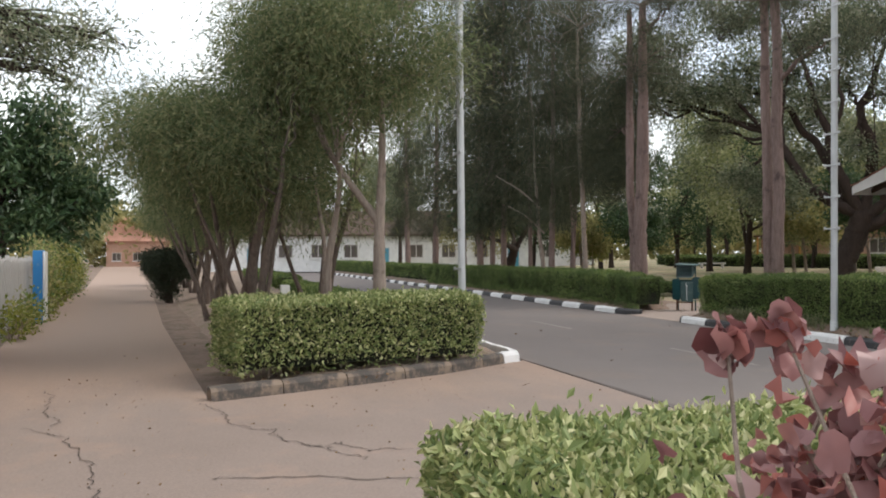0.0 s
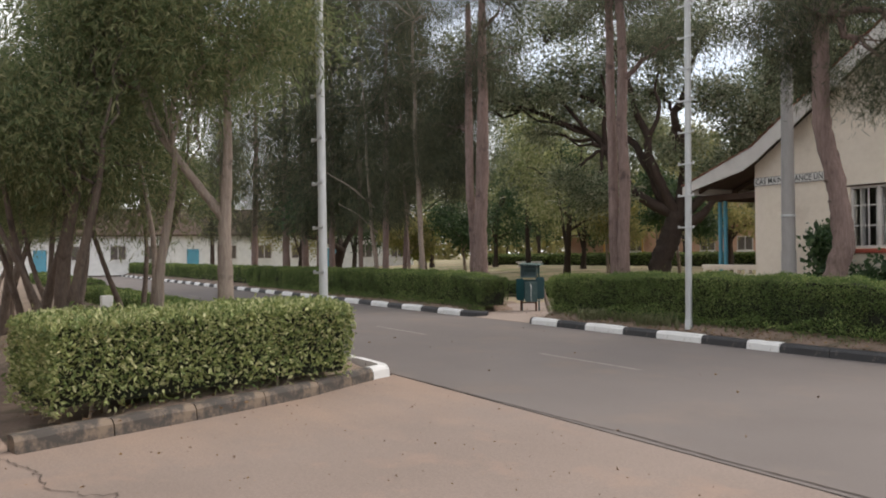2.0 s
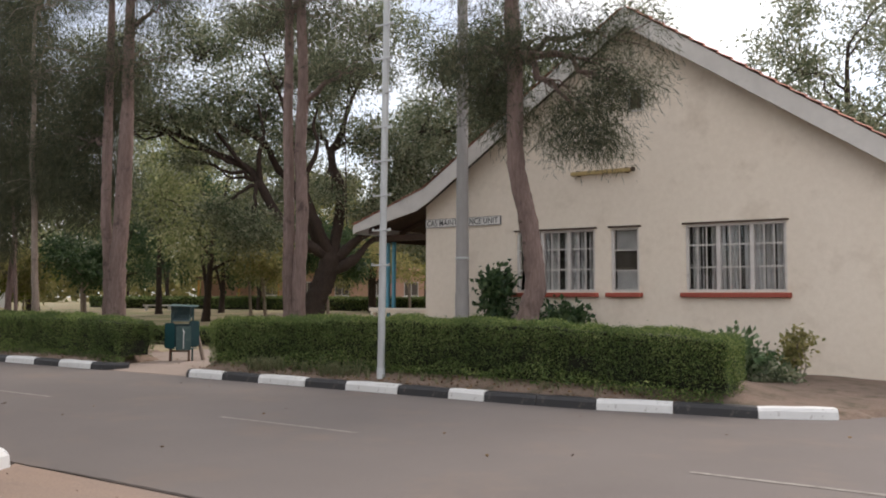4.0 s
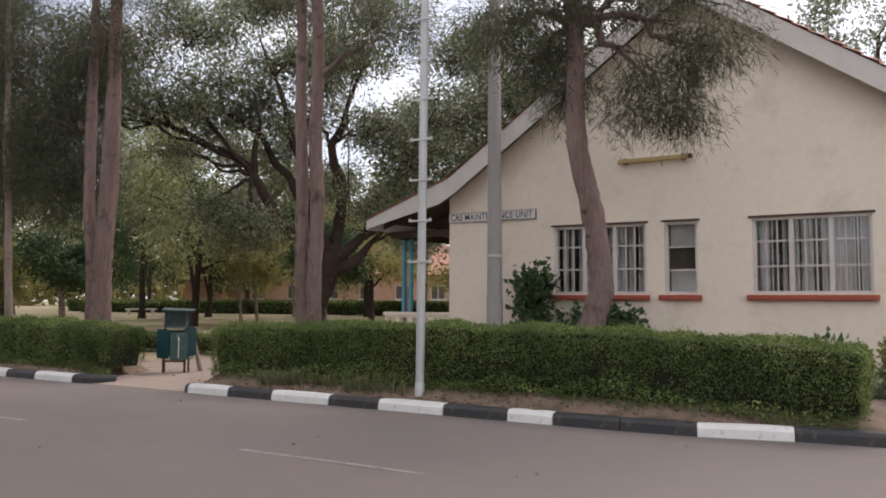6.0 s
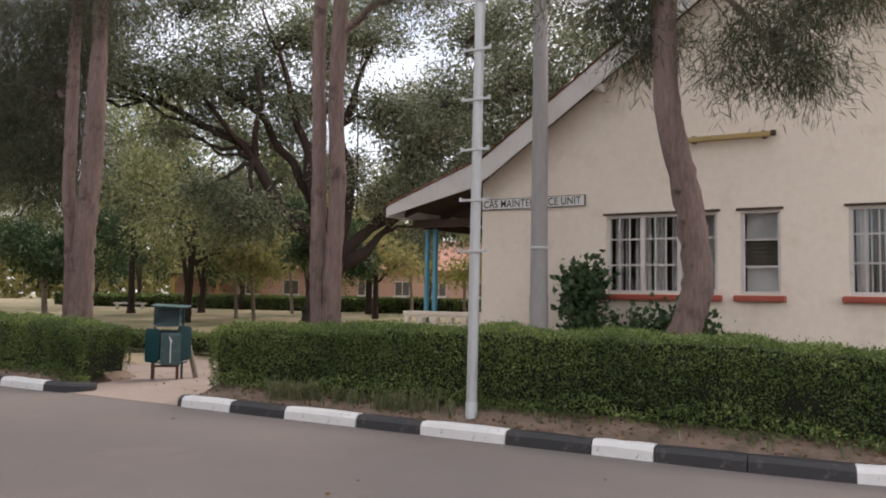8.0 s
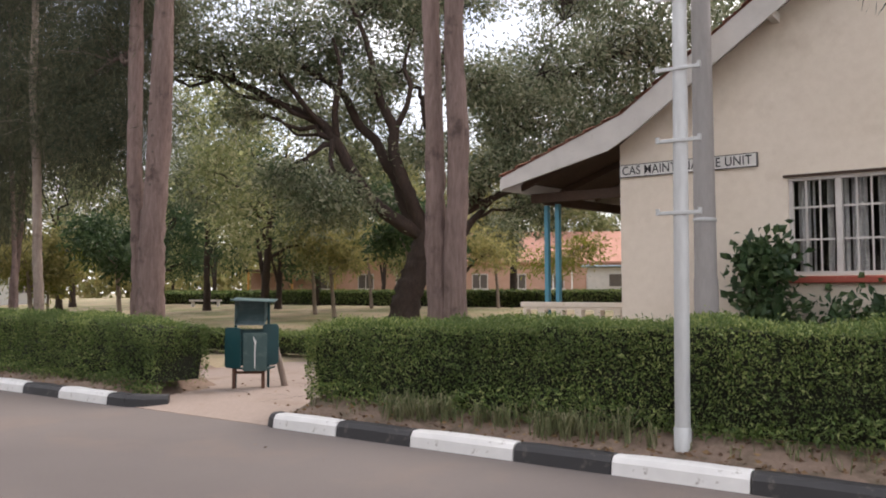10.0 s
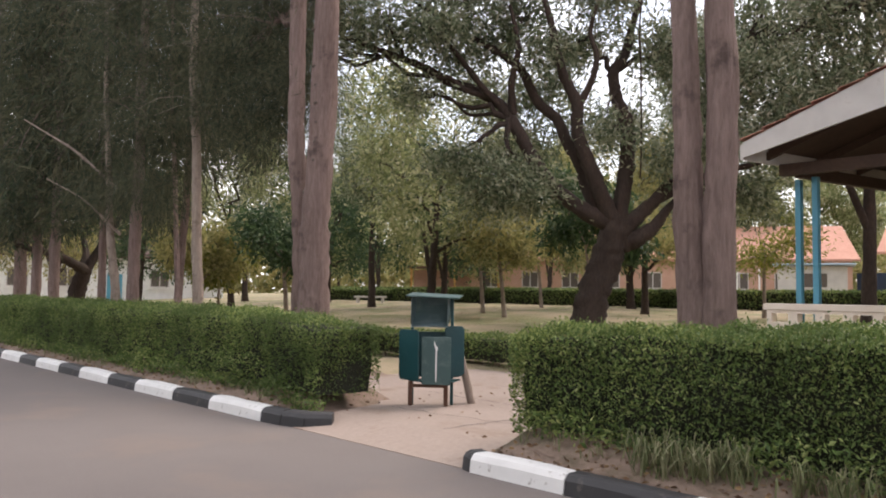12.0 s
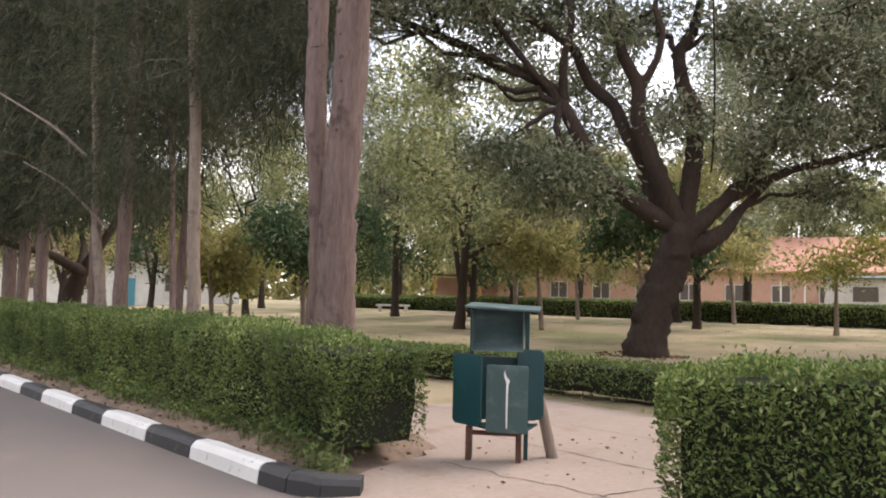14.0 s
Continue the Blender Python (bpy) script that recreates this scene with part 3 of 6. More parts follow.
def tree(at, trunks, blobs, bark, leaf, label, length, width, per, droop, clump=0.42, group="", knots=0.07, twigs=2, crook=0.015):
    """trunks: lists of (x, y, z, radius) from the foot up. blobs: (x, y, z, rx, ry, rz, clumps, trunk) masses of foliage, each fed by a limb of that trunk (None: no limb)."""
    root = thing("tree", Matrix.Translation(at), label, "tree", group)
    wood, cs, axs = [], [], []
    for ti, tr in enumerate(trunks):
        tr = np.array(tr, float)
        s = np.linspace(0, len(tr) - 1, max(14, len(tr) * 8))
        p = np.stack([np.interp(s, np.arange(len(tr)), tr[:, i]) for i in range(4)], 1)
        for _ in range(5):
            p[1:-1, :3] = (p[:-2, :3] + p[1:-1, :3] * 2 + p[2:, :3]) / 4
        p[:, :2] += crook * (0.15 if ti == 0 and crook > 0.05 else 1) * (np.sin(p[:, 2:3] * 2.1 + rng.random(2) * 6) + (0.8 * np.sin(p[:, 2:3] * 5.3 + rng.random(2) * 6) if crook > 0.05 else 0)) * np.clip(s / 2, 0, 1)[:, None]
        flare = 1 + 0.35 * np.exp(-np.abs(p[:, 2]) / 0.25)
        wood.append(tube(p[:, :3], p[:, 3] * flare, 14, knots))
    for x, y, z, rx, ry, rz, count, which in blobs:
        c, r = np.array([x, y, z], float), np.array([rx, ry, rz], float)
        if which is not None:
            tr = np.array(trunks[which], float)
            # the limb leaves its trunk below the mass
            zs = np.clip(z - 0.55 * np.hypot(x - tr[-1, 0], y - tr[-1, 1]) - 0.2 * rz, tr[0, 2] + 0.55 * (tr[-1, 2] - tr[0, 2]), tr[-1, 2])
            foot = np.array([np.interp(zs, tr[:, 2], tr[:, i]) for i in range(3)])
            rad = np.interp(zs, tr[:, 2], tr[:, 3]) * 0.6
            limb = bend(foot, c, 0.08, 9, 0.035)
            wood.append(tube(limb, np.linspace(rad, 0.02, 9), 8, 0.05))
        d = rng.normal(size=(int(count), 3))
        d /= np.linalg.norm(d, axis=1)[:, None]
        rad_u = rng.random((int(count), 1)) ** 0.45
        cl = c + d * rad_u * r
        if which is not None:
            for q in cl[: int(count * twigs / 10)]:
                k = rng.integers(4, 9)
                wood.append(tube(bend(limb[k], q, 0.06, 4, 0.06), [0.018, 0.013, 0.009, 0.004], 4))
        spread = rng.normal(size=(len(cl) * per, 3)) * clump * np.array([0.5, 0.5, 0.45])
        pc = np.repeat(cl, per, 0) + spread
        out = np.repeat((cl - c) / r, per, 0)
        axs.append(rng.normal(size=pc.shape) * 0.7 + out * 0.4 + spread / clump * 0.6 + np.array([0, 0, -droop]))
        cs.append(pc)
    put("trunk", mesh_of("trunk", *gather(wood), bark, True), root)
    v, q = leaves(np.concatenate(cs), np.concatenate(axs), length, width)
    put("crown", mesh_of("crown", v, q, leaf), root)
    return root


def round_crown(cx, cy, cz, r, rz, n, count, trunk):
    """Masses of foliage set about a dome."""
    out = []
    for i in range(n):
        a, h = i * 2.399 + rng.random(), (i + 0.5) / n
        rr = r * math.sqrt(1 - (1.6 * h - 0.75) ** 2 * 0.8) * (0.55 + 0.25 * rng.random())
        out.append((cx + rr * math.cos(a), cy + rr * math.sin(a), cz + (h - 0.45) * 2 * rz, r * 0.45, r * 0.45, rz * 0.42, count, trunk if i % 2 == 0 else None))
    return out


def dome_crown(cx, cy, cz, r, up, down, n, count, trunk):
    """Masses of foliage that fill an egg-shaped dome."""
    out = []
    for i in range(n):
        h = -0.85 + 1.75 * ((i * 0.618) % 1.0)
        a, rr = i * 2.399 + rng.random(), r * 0.62 * math.sqrt(max(0.08, 1 - h * h)) * (0.75 + 0.35 * rng.random())
        out.append((cx + rr * math.cos(a), cy + rr * math.sin(a), cz + h * (up if h > 0 else down) * 0.72, r * 0.38, r * 0.38, (up + down) * 0.15, count, trunk if i % 3 == 0 else None))
    return out


def knot_scars(root, spots):
    """Dark puckered branch scars on a trunk, each at (x, y, z) with a radius."""
    for x, y, z, r in spots:
        bm = bmesh.new()
        bmesh.ops.create_icosphere(bm, subdivisions=1, radius=r)
        for q in bm.verts:
            q.co *= 1 + 0.25 * rng.normal()
        part("knot", bm, BARK_MID, root, at=Matrix.Translation((x, y, z)) @ Matrix.Diagonal((1.0, 0.45, 0.75, 1)), smooth=True)


NEEDLE = dict(bark=BARK_RED, leaf=LEAF_NEEDLE, length=0.16, width=0.010, per=95, droop=0.8, clump=0.42)
NEEDLE_FAR = dict(bark=BARK_RED, leaf=LEAF_NEEDLE, length=0.30, width=0.022, per=42, droop=0.8, clump=0.6)
BRUSH = dict(bark=BARK_PALE, leaf=LEAF_BRUSH, length=0.105, width=0.015, per=74, droop=0.55, clump=0.5)

# the tree before the gable, with one long side branch
bent = tree((0.58, 24.6, 0.2), [[(0, 0, -0.1, 0.20), (-0.05, 0, 0.9, 0.19), (0.12, 0.02, 1.5, 0.17), (-0.02, 0, 2.6, 0.155), (-0.22, 0, 3.6, 0.145), (-0.28, 0, 5.0, 0.14), (-0.3, 0, 7.5, 0.12), (-0.25, 0, 10, 0.07)]],
     [(0.75, 0.2, 4.45, 0.6, 0.4, 0.28, 30, 0), (1.6, 0.3, 4.75, 0.6, 0.4, 0.26, 30, 0), (1.2, 0.1, 3.85, 0.4, 0.28, 0.2, 24, None), (0.55, 0.1, 3.95, 0.3, 0.25, 0.14, 12, None), (-0.9, 0.2, 4.9, 0.7, 0.5, 0.34, 36, 0), (-0.55, 0.2, 4.4, 0.42, 0.35, 0.3, 24, None), (-0.2, -0.3, 5.5, 1.4, 0.9, 0.4, 50, 0),
      (-1.6, 0.3, 5.7, 1.0, 0.9, 0.6, 40, 0), (1.2, 0.6, 5.7, 1.2, 0.9, 0.6, 46, 0), (0, 0, 7.2, 1.9, 1.6, 1.2, 110, 0), (0, 0, 9.5, 1.5, 1.5, 1.4, 90, 0)], label="tall feathery tree with a bent pinkish trunk before the gable", **NEEDLE)
# the tree beside the veranda
tree((-4.76, 24.75, 0.2), [[(-0.08, 0, -0.1, 0.17), (-0.13, 0, 1.2, 0.14), (-0.19, 0, 2.6, 0.115), (-0.24, 0, 5, 0.1), (-0.3, 0, 9, 0.07)], [(0.06, 0.05, -0.1, 0.17), (0.08, 0.05, 1.4, 0.14), (0.1, 0.05, 2.6, 0.125), (0.08, 0.05, 5, 0.115), (0.1, 0, 9, 0.08)]],
     [(0, 0, 7.4, 2.0, 1.8, 1.0, 120, 0), (-0.6, 0.3, 9.2, 1.9, 1.8, 1.3, 120, 1), (1.2, 0.4, 6.0, 0.9, 0.8, 0.45, 26, 1)], label="tall feathery tree with twin pinkish trunks behind the hedge", **NEEDLE)
twin = tree((-10.95, 25.0, 0.2), [[(-0.2, 0, -0.1, 0.16), (-0.22, 0, 1.5, 0.13), (-0.27, -0.02, 2.4, 0.125), (-0.36, -0.05, 3.4, 0.12), (-0.38, -0.05, 5, 0.12), (-0.42, 0, 9, 0.08)], [(0.02, 0.05, -0.1, 0.25), (0.02, 0.05, 1.4, 0.215), (0.05, 0.05, 2.3, 0.195), (0.22, 0.05, 4.5, 0.18), (0.32, 0, 9, 0.1)]],
     [(0, 0, 7.2, 2.2, 1.8, 1.0, 120, 0), (0.2, 0.3, 9.2, 2.0, 1.8, 1.3, 120, 1), (-1.5, 0.2, 5.5, 1.2, 0.9, 1.0, 110, 0), (-1.6, 0.3, 3.9, 1.0, 0.8, 0.9, 90, None), (-1.2, 0.3, 6.6, 1.2, 1.0, 1.0, 100, None), (-2.3, 0.2, 4.8, 1.0, 0.9, 1.2, 110, None), (-0.9, 0.4, 4.4, 0.7, 0.6, 0.7, 50, None), (1.2, 0.4, 8.6, 1.0, 0.9, 0.6, 26, 1)], label="tall feathery tree with a twin pinkish trunk behind the hedge", **NEEDLE)
knot_scars(twin, [(0.2 + 0.05 * math.sin(7 * k), -0.13, 3.0 + 0.27 * k, 0.035 + 0.012 * math.sin(3 * k)) for k in range(10)] + [(-0.02, -0.09, 2.55, 0.08), (-0.3, -0.12, 2.2, 0.04)])
knot_scars(bent, [(-0.1, -0.14, 2.6, 0.05), (-0.02, -0.15, 2.25, 0.04), (-0.24, -0.13, 3.3, 0.035), (-0.2, -0.13, 3.75, 0.03), (-0.32, -0.12, 4.2, 0.035)])
for i, (x, y, r) in enumerate(((-14.0, 24.85, 0.10), (-16.55, 24.75, 0.13), (-15.7, 25.3, 0.055), (-20.4, 25.6, 0.10), (-22.2, 25.1, 0.14), (-23.6, 25.1, 0.14), (-18.6, 26.6, 0.10), (-26, 25.4, 0.18), (-28, 25.2, 0.2), (-33, 25.2, 0.2), (-39, 25.2, 0.2))):
    lean = (-0.45, 0.15, -0.6)[i] if i < 3 else rng.normal() * 0.25
    tree((x, y, 0.2), [[(0, 0, -0.1, r), (lean * 0.3, 0, 2, r * 0.85), (lean, 0, 5, r * 0.7), (lean * 1.3, 0, 9, r * 0.45)] + ([(lean * 1.4, 0, 13.5, r * 0.2)] if i > 2 else [])],
         [(lean, 0, 4.2, 1.5, 1.2, 0.9, 60, 0), (lean - 0.3, 0.2, 5.6, 1.9, 1.5, 1.1, 90, 0), (lean + 0.2, 0, 7.4, 2.0, 1.6, 1.2, 100, 0), (lean, 0, 9.4, 1.8, 1.5, 1.4, 80, 0), (lean - 0.9, -0.3, 3.0, 0.9, 0.7, 0.7, 34, None)] + ([(lean, 0, 11.4, 2.0, 1.7, 1.3, 90, 0), (lean * 1.2, 0.2, 13.4, 1.8, 1.6, 1.3, 70, 0)] if i > 2 else []),
         label="tall dark feathery tree with a slim pale trunk behind the hedge", group="row of feathery trees behind the hedge", **{**(NEEDLE if i < 3 else NEEDLE_FAR), "bark": BARK_PALE if i == 0 else BARK_RED})

# the great spreading tree on the lawn
def spread_out(rows):
    """Points given as across the crown's broad face, towards its back, and up."""
    return [(a * 0.676 - b * 0.737, a * 0.737 + b * 0.676, *rest) for a, b, *rest in rows]


GREAT_LIMBS = [
    [(-0.05, 0, -0.1, 0.40), (0.14, 0, 1.1, 0.40), (0.53, 0, 2.0, 0.41), (0.85, 0, 2.9, 0.36)],
    [(0.7, 0, 2.8, 0.24), (-0.3, -0.1, 3.3, 0.2), (-1.03, -0.2, 3.8, 0.2), (-1.4, -0.2, 4.4, 0.18), (-1.87, -0.2, 5.4, 0.16), (-2.2, -0.1, 5.9, 0.14), (-2.9, 0, 6.3, 0.13), (-3.56, 0.1, 6.5, 0.12), (-4.2, 0.2, 6.9, 0.10), (-5.0, 0.2, 7.2, 0.08), (-6.4, 0.2, 7.7, 0.04)],
    [(-1.94, -0.2, 5.6, 0.11), (-2.0, -0.4, 6.3, 0.09), (-1.85, -0.6, 7.2, 0.07), (-2.1, -0.7, 8.3, 0.04)],
    [(-2.2, -0.1, 5.8, 0.09), (-2.65, -0.3, 6.2, 0.08), (-3.7, -0.5, 7.4, 0.06), (-4.7, -0.6, 8.1, 0.03)],
    [(-2.2, -0.1, 5.7, 0.05), (-3.04, 0.2, 5.65, 0.04), (-3.6, 0.3, 6.2, 0.02)],
    [(0.6, 0, 2.8, 0.22), (0.08, 0.1, 3.7, 0.2), (-0.12, 0.1, 4.4, 0.17), (-0.5, 0.1, 4.95, 0.15), (-0.74, 0.1, 5.6, 0.14), (-1.22, 0.2, 6.0, 0.13), (-1.48, 0.2, 6.5, 0.12), (-1.65, 0.2, 6.9, 0.11), (-2.3, 0.3, 7.4, 0.09), (-3.3, 0.3, 7.9, 0.07), (-4.6, 0.4, 8.8, 0.03)],
    [(0.7, 0, 2.8, 0.22), (0.14, -0.3, 4.0, 0.2), (-0.38, -0.3, 5.15, 0.16), (-0.3, -0.4, 5.9, 0.15), (-0.7, -0.4, 6.7, 0.12), (-0.96, -0.5, 7.5, 0.10), (-1.2, -0.5, 8.5, 0.07), (-1.9, -0.6, 10.2, 0.03)],
    [(-0.28, -0.4, 5.85, 0.10), (0, -0.6, 6.45, 0.08), (0.14, -0.7, 7.05, 0.07), (-0.05, -0.7, 7.6, 0.055), (0.2, -0.8, 8.8, 0.03)],
    [(0.8, 0, 2.8, 0.22), (1.05, 0.2, 4.2, 0.2), (1.16, 0.2, 5.5, 0.18), (0.8, 0.2, 6.2, 0.16), (0.69, 0.2, 6.85, 0.14), (1.05, 0.2, 7.4, 0.12), (1.25, 0.2, 8.2, 0.09), (2.0, 0.3, 10.2, 0.04)],
    [(0.9, 0, 2.7, 0.22), (1.9, 0.1, 3.6, 0.16), (2.5, 0.1, 4.25, 0.16), (2.94, 0, 5.3, 0.13), (3.3, 0, 6.3, 0.1), (4.3, 0, 8.0, 0.05)],
    [(1.8, 0.1, 3.5, 0.12), (3.06, -0.3, 4.15, 0.09), (4.2, -0.4, 4.4, 0.07), (5.6, -0.4, 4.9, 0.03)],
    [(0.7, 0, 2.3, 0.24), (1.25, 0, 2.5, 0.24), (1.65, 0, 2.75, 0.17), (2.1, 0.2, 3.3, 0.10), (2.9, 0.3, 4.0, 0.05)],
    [(1.2, -1.4, 9.5, 0.02), (1.0, -1.2, 7.4, 0.02), (1.15, -1.1, 5.5, 0.02), (1.2, -0.5, 4.0, 0.02)],
]
GREAT_MASSES = [
    (-2.6, 2.4, 6.6, 1.5, 1.3, 0.7, 40, None), (-0.6, 2.8, 7.0, 1.5, 1.3, 0.7, 44, None), (0.9, 2.4, 5.8, 1.3, 1.2, 0.8, 44, None), (-1.4, 2.6, 5.3, 1.4, 1.2, 0.6, 40, None), (0.2, 1.2, 8.0, 1.3, 1.2, 0.5, 34, 8), (-2.6, 0.8, 7.8, 1.2, 1.2, 0.4, 34, 5), (-1.2, -0.7, 7.2, 0.8, 0.7, 0.25, 16, 6), (-3.9, -0.5, 7.6, 1.0, 0.9, 0.35, 26, 3),
        (-2.3, -0.9, 3.6, 1.6, 1.0, 0.6, 66, 1), (-3.4, -0.4, 4.3, 1.1, 0.9, 0.4, 26, 1), (-5.2, 0.4, 7.9, 2.0, 1.8, 0.7, 62, 1), (-3.2, 0, 8.7, 1.9, 1.8, 0.6, 56, 5), (-6.8, 0, 8.4, 2.0, 1.8, 0.9, 64, 1), (-4.4, 0.3, 6.2, 0.9, 0.8, 0.3, 18, 1),
    (-3.3, 0.2, 7.0, 0.7, 0.7, 0.3, 12, 3), (-1.5, 0.3, 8.3, 1.0, 0.9, 0.4, 22, 2), (-1.0, 0, 9.6, 1.9, 1.8, 0.7, 70, 6), (1.2, 0, 9.8, 1.9, 1.8, 0.8, 74, 8), (2.2, -0.2, 7.3, 1.4, 1.3, 1.0, 74, 8), (3.7, -0.3, 6.2, 1.5, 1.4, 1.1, 84, 9), (4.8, 0.2, 8.0, 1.9, 1.7, 1.3, 96, 9),
    (3.0, -0.8, 5.0, 1.1, 0.9, 0.5, 36, 10), (5.3, -0.2, 5.1, 1.7, 1.5, 0.8, 84, 10), (7.0, 0, 6.3, 1.8, 1.7, 1.1, 84, 10), (4.2, 0.4, 3.7, 1.2, 1.0, 0.5, 32, 11), (7.4, 0, 8.8, 2.0, 1.8, 1.3, 84, 9), (0.7, -0.5, 5.1, 0.7, 0.7, 0.35, 12, 8), (2.0, -0.6, 4.4, 0.8, 0.7, 0.35, 18, 9),
    (-0.3, 0.6, 7.6, 0.7, 0.7, 0.3, 10, 7), (0.2, -0.6, 8.6, 0.9, 0.8, 0.4, 22, 7), (-8.2, 0.3, 7.2, 1.8, 1.6, 0.8, 50, 1), (-4.0, 1.2, 11.0, 2.2, 2.0, 1.0, 92, 5), (-1.2, 1.4, 12.2, 2.3, 2.0, 1.1, 100, 6), (2.6, 1.2, 12.2, 2.3, 2.0, 1.2, 100, 8), (6.0, 1.0, 11.2, 2.3, 2.0, 1.2, 96, 9), (-7.2, 1.0, 10.0, 2.1, 1.9, 1.0, 84, 1), (0.4, 1.6, 10.6, 2.0, 1.8, 0.8, 60, 8)]
tree((-13.43, 35.11, 0.25), [spread_out(limb) for limb in GREAT_LIMBS], spread_out(GREAT_MASSES), BARK_DARK, LEAF_BIG, "great spreading tree with a leaning dark trunk on the lawn", 0.15, 0.052, 62, 0.3, 0.62, twigs=6, crook=0.03)

# bottlebrush trees on the planted strip
tree((-1.35, 14.75, 0.35), [[(0, 0, -0.2, 0.12), (-0.05, 0, 1.0, 0.095), (-0.12, 0, 1.85, 0.075), (-0.1, 0.05, 2.9, 0.05), (-0.2, 0.1, 3.9, 0.03)], [(-0.1, 0, 1.75, 0.065), (-0.35, -0.35, 2.3, 0.052), (-0.6, -0.75, 2.95, 0.04), (-0.9, -1.0, 3.8, 0.02)]],
     dome_crown(-0.25, 0.05, 5.2, 2.3, 2.3, 2.0, 14, 32, 0), label="bottlebrush tree with a forked pale trunk behind the island hedge", group="row of bottlebrush trees", **BRUSH)
strip = [(-2.1, 14.05, 0.10), (-2.2, 13.0, 0.09), (-3.0, 12.95, 0.12), (-4.4, 14.3, 0.10), (-5.4, 12.9, 0.12), (-7.6, 13.4, 0.11), (-9.8, 12.5, 0.12), (-12.5, 12.7, 0.12), (-15.5, 12.4, 0.12), (-19, 12.3, 0.13), (-23, 12.0, 0.13), (-28, 11.7, 0.14), (-34, 11.3, 0.14)]
for x, y, r in strip:
    front = x > -2.15
    mid_tree = -3.5 < x < -2.9
    R = 2.5 if mid_tree else (1.95 if x > -2.5 else 2.3 + 0.3 * rng.random())
    stems = []
    for k in range(2 if front else 3):
        a = rng.random() * 0.9 + k * (3.1 if front else 2.1)
        out, rk = (0.25 if front else 0.5 + 0.5 * rng.random()), r * (0.78 if k == 0 else 0.5)
        dx, dy = math.cos(a) * out, math.sin(a) * out
        stems.append([(dx * 0.12, dy * 0.12, -0.15, rk), (dx * 0.35, dy * 0.35, 0.7, rk * 0.85), (dx * 0.8, dy * 0.8, 1.6, rk * 0.68), (dx * 1.5, dy * 1.5, 2.9, rk * 0.4)])
    crown = dome_crown(0, 0.1, 4.9, 2.1, 2.3, 1.8, 13, 30, 0) if front else dome_crown(0, -0.35 if mid_tree else 0.1, 3.75, R, 2.15, 1.65 if x > -3.5 else 2.1, 13, 40, 0)
    tree((x, y, 0.1), stems, crown, label="bottlebrush tree with brown crooked stems on the verge", group="row of bottlebrush trees", **{**BRUSH, "bark": BARK_PALE if front else BARK_MID}, crook=0.05)

